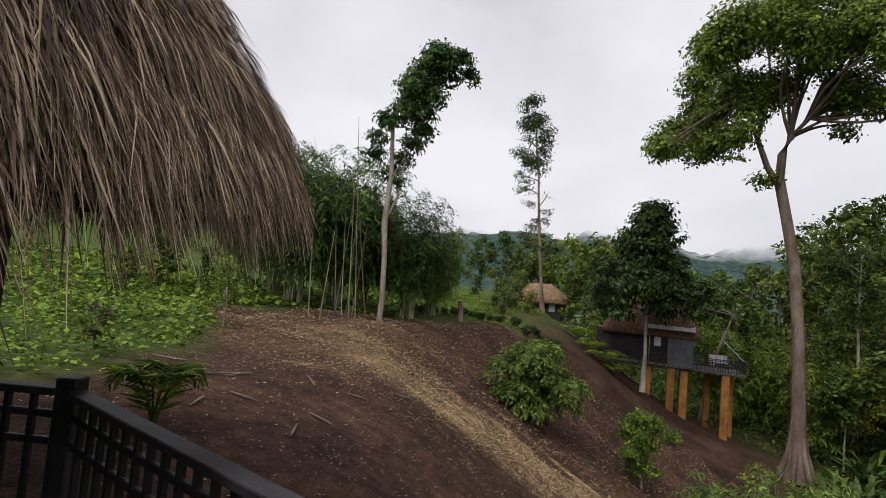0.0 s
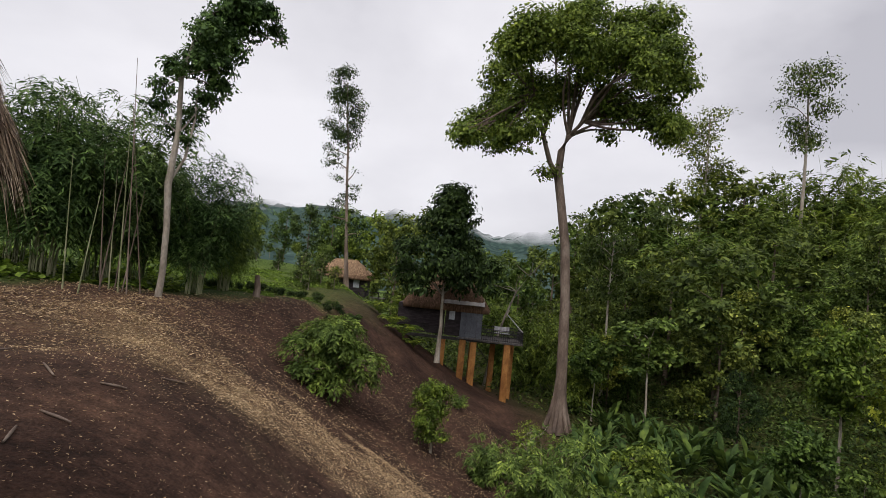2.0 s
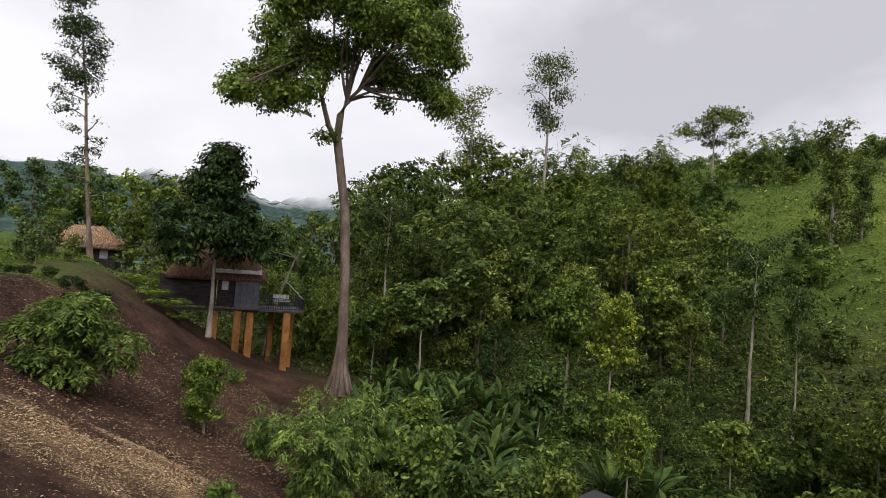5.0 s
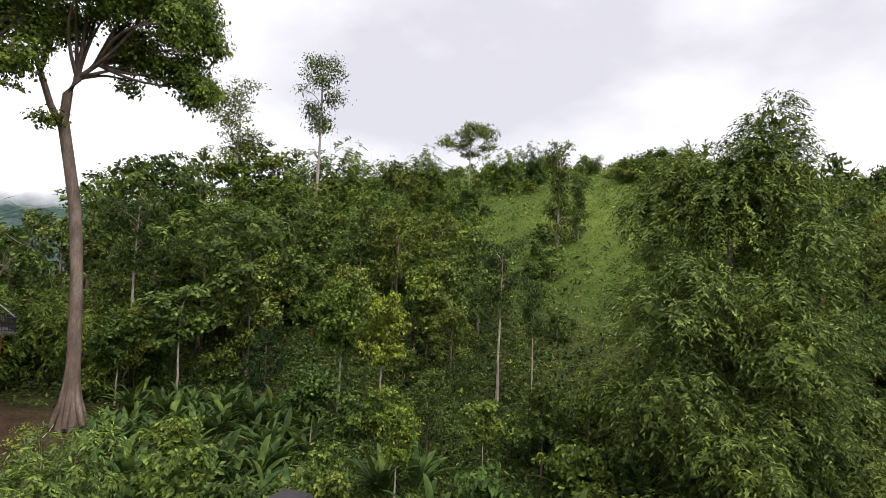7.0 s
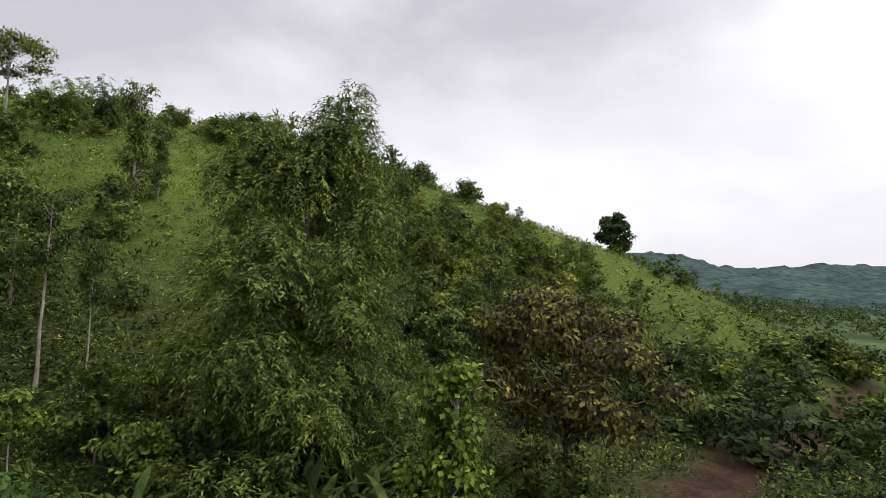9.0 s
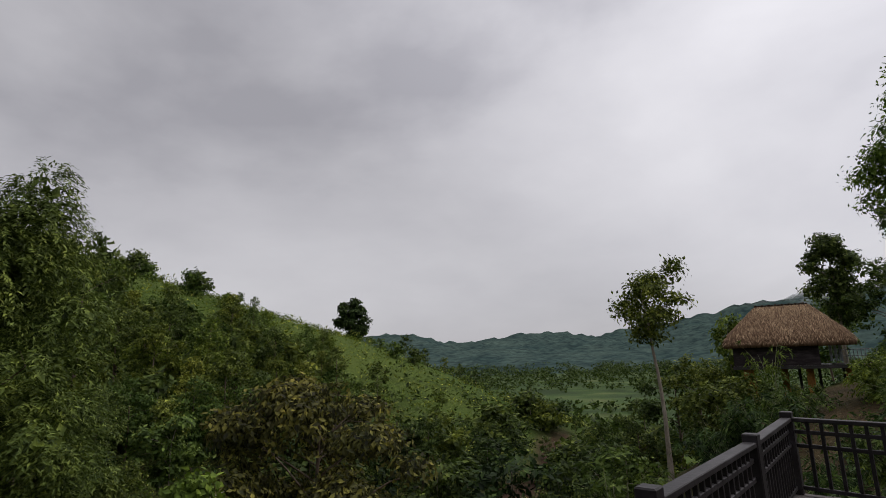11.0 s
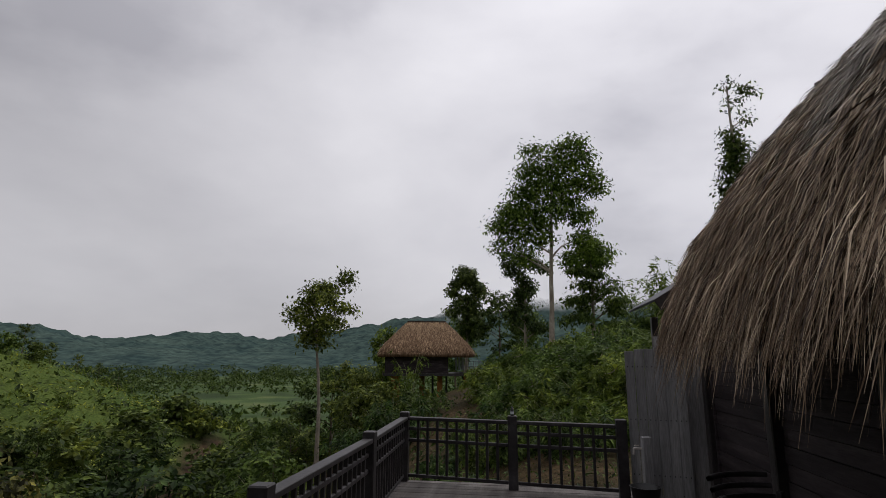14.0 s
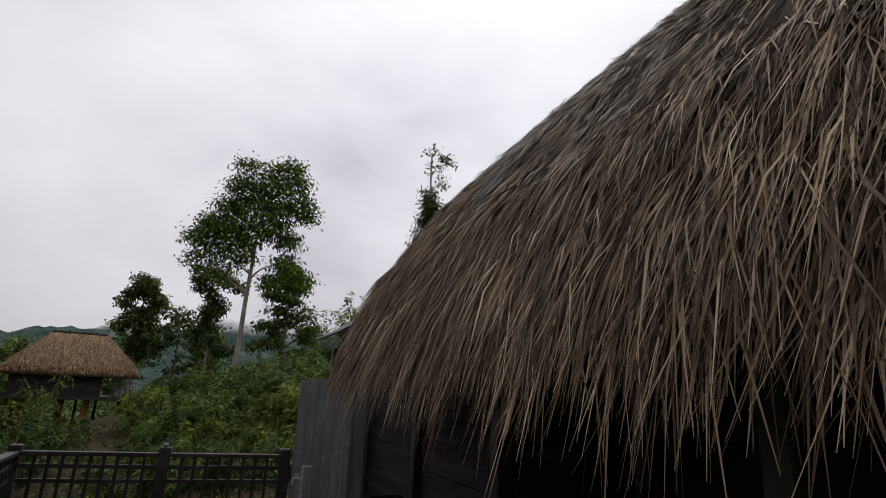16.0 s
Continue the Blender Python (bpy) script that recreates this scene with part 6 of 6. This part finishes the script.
# ---- plants of the south side ----
x, y = at_dir(159.3, 33)
stand(make_tree("crooked_tree", "slim pale-trunked tree with a compact leafy crown", 12.0, 0.16, crown_blobs(401, 8.3, 11.2, 1.9, 20, (0.45, 0.8), 0.65) + [(-1.2, 0, 11.4, 0.5, 0.5, 0.7), (-1.3, 0, 12.0, 0.25, 0.25, 0.4), (0.2, 0, 7.9, 1.0, 0.7, 0.3)], "mid", 6000, (0.22, 0.12), 0.3, 0.3, core=0, lean=(0.5, 0), bow=(-0.25, 0), stem=0.9, seed=401), x, y, 20)
x, y = at_dir(183.4, 38)
stand(make_tree("tall_leafy_tree", "tall pale-trunked tree with an irregular bright crown", 17.6, 0.24,
                [(bx + 0.11 * (bz - 9.5), by, bz, p, q, r) for bx, by, bz, p, q, r in [(-2.9, 0.3, 16.9, 0.75, 0.8, 0.7), (-1.6, 0.4, 16.4, 0.7, 0.8, 0.6), (0.2, 0.2, 16.4, 0.8, 0.8, 0.7), (-3.1, 0, 15.6, 1.0, 1.0, 0.9), (-1.4, 0, 15.2, 1.2, 1.2, 1.0), (0.4, 0, 14.9, 1.1, 1.1, 0.9), (-3.5, 0.4, 14.0, 0.9, 0.9, 0.8), (-4.0, 0, 13.4, 0.6, 0.6, 0.5), (-2.2, -0.5, 13.6, 1.2, 1.2, 1.0), (-0.4, 0.5, 13.4, 1.2, 1.2, 1.0), (1.3, 0, 13.2, 1.1, 1.1, 0.9), (2.4, 0.2, 11.9, 0.9, 0.9, 0.8), (1.4, 0.5, 11.6, 1.1, 1.1, 1.0), (-0.3, 0.6, 11.6, 1.1, 1.1, 1.0), (3.2, 0, 11.0, 0.8, 0.8, 0.7), (2.2, -0.4, 10.3, 0.9, 0.9, 0.8), (3.4, 0, 9.6, 0.6, 0.6, 0.5), (-1.6, 0.3, 12.0, 0.9, 0.9, 0.9), (0.6, 0.3, 10.2, 0.8, 0.8, 0.8), (-2.4, 0, 9.8, 0.9, 0.9, 0.7), (-3.3, 0.3, 8.8, 0.8, 0.8, 0.6), (1.8, 0.2, 8.8, 0.9, 0.9, 0.6), (-1.4, 0, 8.4, 0.8, 0.8, 0.6), (-2.6, 0, 11.4, 0.8, 0.8, 0.8)]],
                "cover", 20000, (0.25, 0.12), 0.35, 0.4, lean=(-0.1, 0), bow=(0.2, 0), stem=0.88, seed=402, core=0, per=9), x, y, 180 - 184)
x, y = at_dir(187.6, 42)
stand(make_tree("layered_tree", "dark tree with layered drooping boughs", 10.2, 0.2, crown_blobs(404, 3.4, 10.0, 3.2, 30, (0.55, 0.9), 0.4, "cone"), "light", 9000, (0.28, 0.13), 0.4, 0.3, seed=404, core=0, per=9), x, y)
x, y = at_dir(180.6, 45)
stand(make_tree("layered_tree", "dark tree behind the tall pale trunk", 10.4, 0.18, crown_blobs(414, 3.6, 10.2, 1.8, 22, (0.5, 0.85), 0.5, "column"), "mid", 6500, (0.27, 0.13), 0.4, 0.28, seed=414, core=0, per=9), x, y)
for az, d, top, p, w in ((177.8, 56, 7.0, P_dark, 1.1), (180.5, 58, 5.5, P_round, 1.0), (173.2, 66, 4.5, P_round, 1.0), (192.5, 55, 8.5, P_bam, 1.0), (195.5, 52, 10.5, P_bam, 1.0), (198.5, 50, 11.0, P_round, 1.0), (193.5, 40, 4.0, P_light, 1.2), (196.0, 38, 5.0, P_bam, 0.9), (187.0, 34, 2.2, P_bam, 1.2), (190.0, 32, 2.6, P_bam, 1.2), (181.0, 38, 1.8, P_bam, 1.3), (178.4, 36, 0.8, P_bam, 1.2), (184.0, 42, 3.2, P_bam, 1.2), (188.5, 46, 5.0, P_bam, 1.2),
                      (165.6, 50, 3.0, P_light, 0.8), (162.5, 46, -0.5, P_dark, 1.2), (164.0, 40, -1.5, P_round, 1.1), (167.0, 52, 1.0, P_round, 0.8), (160.5, 50, -1.0, P_dark, 1.1), (156.8, 42, -6.5, P_dark, 1.3), (153.5, 60, -6.5, P_dark, 1.1), (157.5, 62, -4.5, P_dark, 1.1), (148.0, 40, -13.0, P_bush, 1.2), (155.4, 30, -9.0, P_brush, 1.4)):
    plant(p, az, d, top, wide=w)
x, y = at_dir(174.3, 60)
stand(make_tree("oval_tree", "compact dark oval-crowned tree on the rise", 13.4, 0.22, crown_blobs(415, 5.0, 12.6, 2.2, 32, (0.6, 1.0), 0.7), "mid", 11000, (0.32, 0.18), 0.4, 0.28, seed=415, core=0.2, per=9), x, y)
x, y = at_dir(201.9, 40)
stand(make_tree("column_tree", "tall narrow tree with tufted foliage behind the roof", 21.5, 0.2, crown_blobs(405, 9.5, 16.9, 1.6, 24, (0.5, 0.95), 0.8, "cone") + [(-0.9, 0.3, 18.4, 0.5, 0.5, 0.6), (-0.2, 0, 19.6, 0.6, 0.6, 0.5), (-1.2, 0, 20.6, 0.7, 0.7, 0.4), (0.3, 0, 21.2, 0.6, 0.6, 0.4), (0.1, 0, 17.4, 0.7, 0.7, 0.6)], "mid", 6200, (0.26, 0.13), 0.3, 0.3, core=0, stem=0.97, seed=405), x, y, dz=-1.6)
SB = make_bamboo("feathery_bush", "light green feathery bush beyond the railing", 2.1, 1.7, 26, kind="light", n=3400, seed=406, leaf=(0.26, 0.05), bottom=0.1, bushy=1.1, thick=0.012)
x, y = at_dir(184.5, 17)
stand(SB, x, y, dz=-0.5)
for az, d, s in ((180.5, 19, 1.0), (187.5, 18, 1.05), (190.5, 21, 1.2), (178.2, 22, 0.8), (183.5, 24, 1.1), (186.5, 26, 1.3), (192.0, 17, 1.0), (189, 14, 0.8)):
    x, y = at_dir(az, d)
    again(SB, x, y, az * 31, s, -0.4)
SL = make_tree("leafy_bush", "broad bright green leafy bush beyond the railing", 2.4, 0.05, crown_blobs(416, 0.4, 2.1, 1.5, 22, (0.45, 0.75), 0.6), "light", 7000, (0.17, 0.06), 0.4, 0.2, seed=416, limbs=6, sides=4, category="bush", hang=0.35, per=14, core=0.7)
x, y = at_dir(184.6, 19)
stand(SL, x, y, dz=-0.5)
for az, d, sc in ((181.6, 18, 0.85), (188.0, 19.5, 1.1), (186.2, 22, 1.2), (190.6, 17.5, 0.95), (179.2, 24, 0.9), (182.8, 25, 1.2), (176.8, 26, 0.9), (189.4, 26, 1.3), (192.6, 22, 1.2), (186.0, 30, 1.35), (181.0, 31, 1.2), (190.5, 33, 1.5), (178.6, 33, 1.1)):
    x, y = at_dir(az, d)
    again(SL, x, y, az * 37, sc, -0.4)
DB = make_bamboo("dark_bush", "broad dark green leafy bush below the deck", 3.4, 2.4, 30, kind="lush", n=3600, seed=407, leaf=(0.34, 0.09), bottom=0.1, bushy=1.0, thick=0.014)
x, y = at_dir(167.0, 25)
stand(DB, x, y, 0, 0.9, -0.4)
for az, d, s in ((164.0, 27, 0.8), (170.0, 27, 0.62), (169.0, 30, 0.6), (155.0, 28, 1.0), (171.0, 12.5, 0.5), (175.0, 11.5, 0.45)):
    x, y = at_dir(az, d)
    again(DB, x, y, az * 17, s, -0.4)
for az, d, top in ((166.2, 36, -2.2), (168.2, 34, -3.0), (170.4, 35, -3.6), (164.4, 38, -2.6), (172.0, 30, -6.0), (168.8, 30, -5.0)):
    plant(P_bush, az, d, top)
for az, d, s in ((168.5, 15, 0.5), (172.5, 16, 0.5), (177.0, 14.5, 0.5), (181.0, 14, 0.55), (185.5, 13, 0.5), (174.8, 19, 0.5), (179.4, 17, 0.5)):
    x, y = at_dir(az, d)
    again(DB, x, y, az * 29, s, -0.5)
bare2 = tagged(new("bamboo_stalks"), "few thin upright bare bamboo stalks", "bamboo")
rng = np.random.default_rng(408)
for k in range(7):
    b, h = rng.normal(size=2) * 0.25, rng.uniform(1.6, 3.4)
    t = np.linspace(0, 1, 5)
    part("culm", np_mesh("culm", *tubes([(np.stack([b[0] + 0.1 * rng.normal() * t, b[1] + 0.1 * rng.normal() * t, -0.3 + h * t], 1), 0.022 * (1 - 0.6 * t))], 6), M_culm, True), bare2)
x, y = at_dir(154.5, 24)
stand(bare2, x, y)
x, y = at_dir(168.6, 37)
stand(make_bamboo("thin_bamboo", "thin yellowing bamboo in front of the hut", 4.6, 1.3, 14, kind="yellow", n=900, seed=409, leaf=(0.3, 0.06), thick=0.02), x, y)


# ---- what covers the ground (too many to count) ----
def scatter_cover(name, label, kind, n, az0, az1, r0, r1, size, high, keep, seed, per=8, narrow=0.42):
    """Leaf sprays over the land, as dense near by as far off; keep(x, y) thins them."""
    r = np.random.default_rng(seed)
    az = np.radians(r.uniform(az0, az1, n))
    d = r0 * (r1 / r0) ** r.random(n)
    x, y = d * np.sin(az), d * np.cos(az)
    ok = r.random(n) < keep(x, y)
    x, y, d = x[ok], y[ok], d[ok]
    lump = 0.5 + 0.5 * np.sin(x * 0.55 + 2 * np.sin(y * 0.23)) * np.sin(y * 0.48 + 1.7 * np.sin(x * 0.19))
    z = land(x, y) + high * (0.15 + lump ** 1.5) * r.random(len(x)) * np.clip(d / 40, 0.5, 1.6)
    L = size * np.clip(d / 30, 0.6, 4.0)
    q = np.repeat(np.stack([x, y, z], 1), per, 0) + r.normal(size=(len(x) * per, 3)) * np.repeat(L, per)[:, None] * np.array([0.9, 0.9, 0.45])
    D = r.normal(size=(len(q), 3)) * np.array([1, 1, 0.5]) + np.array([0, 0, 0.35])
    D /= np.linalg.norm(D, axis=1, keepdims=True)
    LL = np.repeat(L, per) * r.uniform(0.6, 1.4, len(q))
    v = leaf_quads(q, D, LL, LL * narrow, r)
    tagged(new(name, np_mesh(name, v, quad_index(v), M_fol[kind])), label, "undergrowth", kind="stuff")


def ginger_bed(x, y):
    """1 where paddle-leaved plants take up the gully floor."""
    a, d = np.degrees(np.arctan2(x, y)), np.hypot(x, y)
    return sstep(35, 38, a) * sstep(59, 55, a) * sstep(20, 23, d) * sstep(45, 41, d)


def wild(x, y):
    return np.clip(1 - 1.6 * bare(x, y), 0, 1) * (1 - 0.75 * clearing(x, y)) * sstep(6, 9, x + 0.12 * np.abs(y))




scatter_cover("undergrowth", "tangled green undergrowth over gully and hill", "mid", 6500, 58, 160, 16, 150, 0.28, 1.5, lambda x, y: wild(x, y) * sstep(75, 50, x) * (1 - 0.8 * ginger_bed(x, y)), 501, 6)
scatter_cover("undergrowth", "dark shaded undergrowth beneath the trees", "dark", 7000, 30, 160, 18, 110, 0.30, 0.9, lambda x, y: wild(x, y) * sstep(80, 55, x), 502, 6)
scatter_cover("undergrowth", "bright fresh green undergrowth and vines", "light", 16000, 55, 124, 17, 150, 0.14, 1.0, lambda x, y: np.clip(wild(x, y) + 0.35 * clearing(x, y) * (y > -30) + 0.6 * clearing(x, y) * sstep(70, 60, x) * (y > -12), 0, 1), 503, 6)
scatter_cover("undergrowth", "yellowish green scrub on the hillside", "olive", 6000, 60, 160, 30, 160, 0.18, 0.9, wild, 504, 6)
scatter_cover("undergrowth", "leafy green plants crowding the gully floor", "dark", 6000, 36, 152, 17, 50, 0.28, 0.9, lambda x, y: wild(x, y) * (1 - 0.8 * ginger_bed(x, y)), 507, 7)
scatter_cover("undergrowth", "bright leafy plants on the gully floor", "light", 2200, 36, 112, 17, 50, 0.22, 1.0, lambda x, y: wild(x, y) * (1 - 0.8 * ginger_bed(x, y)), 508, 7)
scatter_cover("undergrowth", "mixed leafy undergrowth between the trunks", "mid", 7000, 38, 80, 26, 64, 0.24, 1.7, lambda x, y: wild(x, y) * (1 - 0.8 * ginger_bed(x, y)), 531, 6)
scatter_cover("hill_grass", "rough yellow-green grass on the open hillside", "yellow", 30000, 66, 145, 36, 150, 0.13, 0.4, lambda x, y: clearing(x, y), 505, 6, 0.2)
scatter_cover("undergrowth", "mixed green scrub below the south huts", "dark", 1500, 150, 205, 11, 90, 0.2, 0.6, lambda x, y: np.clip(1 - 1.6 * bare(x, y), 0, 1) * sstep(-9.5, -11, y), 506, 6)

scatter_cover("undergrowth", "leafy scrub on the slope behind the stilt hut", "mid", 1500, 13, 37, 43, 95, 0.26, 1.2, lambda x, y: 1.0 - 0.9 * bare(x, y), 521, 6)
scatter_cover("undergrowth", "dark low plants below the deck railing", "dark", 1400, 160, 202, 9.5, 30, 0.17, 0.5, lambda x, y: np.full(np.shape(x), 0.8) * sstep(-9.0, -10.5, y), 522, 6)


def ground_cover():
    r = np.random.default_rng(511)
    n = 42000
    x, y = r.uniform(-22, -2, n), r.uniform(6.5, 32, n)
    ok = (bare(x, y) < 0.25 + 0.3 * r.random(n)) & (r.random(n) < np.clip(1.5 - y / 24, 0.25, 1))
    x, y = x[ok], y[ok]
    z = land(x, y) + 0.03 + 0.12 * r.random(len(x))
    D = r.normal(size=(len(x), 3)) * np.array([1, 1, 0.35])
    D /= np.linalg.norm(D, axis=1, keepdims=True)
    L = r.uniform(0.08, 0.19, len(x)) * np.clip(y / 12, 0.8, 2)
    v = leaf_quads(np.stack([x, y, z], 1), D, L, L * 0.75, r)
    tagged(new("ground_cover", np_mesh("ground_cover", v, quad_index(v), M_fol["cover"])), "bright creeping leafy ground cover on the rise", "ground cover", kind="stuff")


ground_cover()


def lawn_grass():
    r = np.random.default_rng(512)
    n = 60000
    az, d = np.radians(r.uniform(-13, 13, n)), r.uniform(28.0, 47, n)
    x, y = d * np.sin(az), d * np.cos(az)
    keep = bare(x, y) < 0.35
    x, y = x[keep], y[keep]
    n = len(x)
    D = r.normal(size=(n, 3)) * np.array([1.0, 1.0, 0.3]) + np.array([0, 0, 0.35])
    D /= np.linalg.norm(D, axis=1, keepdims=True)
    L = r.uniform(0.08, 0.17, n)
    v = leaf_quads(np.stack([x, y, land(x, y)], 1), D, L, L * 0.5, r)
    tagged(new("lawn", np_mesh("lawn", v, quad_index(v), M_fol["cover"])), "bright mown lawn behind the low hedge", "lawn", kind="stuff")


lawn_grass()


def litter():
    r = np.random.default_rng(521)
    n = 560000
    x, y = r.uniform(-8, 15, n), r.uniform(2.5, 30, n)
    dens = bare(x, y) * (0.09 + 0.91 * straw_band(x, y))
    ok = r.random(n) < dens
    x, y = x[ok], y[ok]
    z = land(x, y) + 0.012 + 0.02 * r.random(len(x))
    a = r.uniform(0, 2 * np.pi, len(x))
    D = np.stack([np.cos(a), np.sin(a), 0.22 * r.normal(size=len(x))], 1)
    L = r.uniform(0.02, 0.075, len(x)) * np.clip(y / 11, 0.8, 1.7)
    v = leaf_quads(np.stack([x, y, z], 1), D, L, L * r.uniform(0.12, 0.4, len(x)), r)
    tagged(new("leaf_litter", np_mesh("leaf_litter", v, quad_index(v), M_litter)), "dry tan bamboo leaf litter lying on soil", "leaf litter", kind="stuff")


litter()
rng = np.random.default_rng(531)
for k, (az, d, ln, turn) in enumerate(((336.5, 8.6, 1.5, 60), (338.5, 8.8, 0.7, 75), (334.2, 8.9, 0.5, 20), (339.0, 7.6, 0.4, -10), (344.0, 6.6, 0.45, 95), (347, 7.4, 0.4, -30), (332.5, 10.2, 0.6, 10), (342.5, 10.4, 0.4, 50), (351, 9, 0.35, 15), (334.5, 7.2, 0.35, 85), (346, 9.2, 0.5, 120), (356, 11, 0.5, 30))):
    x, y = at_dir(az, d)
    t = np.linspace(-0.5, 0.5, 6)
    c, s = math.cos(radians(turn)), math.sin(radians(turn))
    px, py = x + ln * t * c, y + ln * t * s
    pts = np.stack([px, py, land(px, py) + 0.025 + 0.008 * np.sin(t * 4)], 1)
    tagged(new("stick", np_mesh("stick", *tubes([(pts, 0.018 * (1.1 - np.abs(t)))], 6), M_bark_brown, True)), "dry fallen stick lying on bare soil", "stick", "sticks on the slope")

# ---- the valley ----
r = np.random.default_rng(601)
n = 2600
az, d = np.radians(r.uniform(128, 178, n)), 120 * (1500 / 120) ** r.random(n)
x, y = d * np.sin(az), d * np.cos(az)
keep = (np.sin(x * 0.021 + 1.0) + np.sin(y * 0.027 + 0.6 * np.sin(x * 0.013)) + r.normal(size=n) * 0.4) > -0.75
keep &= ~((np.hypot(x - 60, y + 210) < 55) | (np.hypot(x - 150, y + 330) < 70))
x, y, d = x[keep], y[keep], d[keep]
s = r.uniform(2.5, 6.0, len(x)) * np.clip(d / 400, 0.8, 2.4)
cen = np.stack([x, y, land(x, y) + s * 0.7], 1)
v = leaf_cloud(r, cen, np.stack([s * 1.3, s * 1.3, s * 0.6], 1), 120000, 1.9, 1.35, 0.1, 0.8, 8, 0.5)
tagged(new("valley_woods", np_mesh("valley_woods", v, quad_index(v), M_fol["mid"])), "dark tree belts between fields in the valley", "woods", kind="stuff")
for x, y, w in ((105, -330, 9), (190, -520, 12), (40, -420, 10)):
    b = tagged(new("farm_building"), "small pale distant farm building in the valley", "building")
    z = float(land(x, y))
    part("wall", boxes("wall", [((x, y, z + 1.5), (w, 6, 3.0), 30)], M_pane), b)
    part("roof", boxes("roof", [((x, y, z + 3.2), (w * 1.1, 7, 0.5), 30)], M_metal), b)
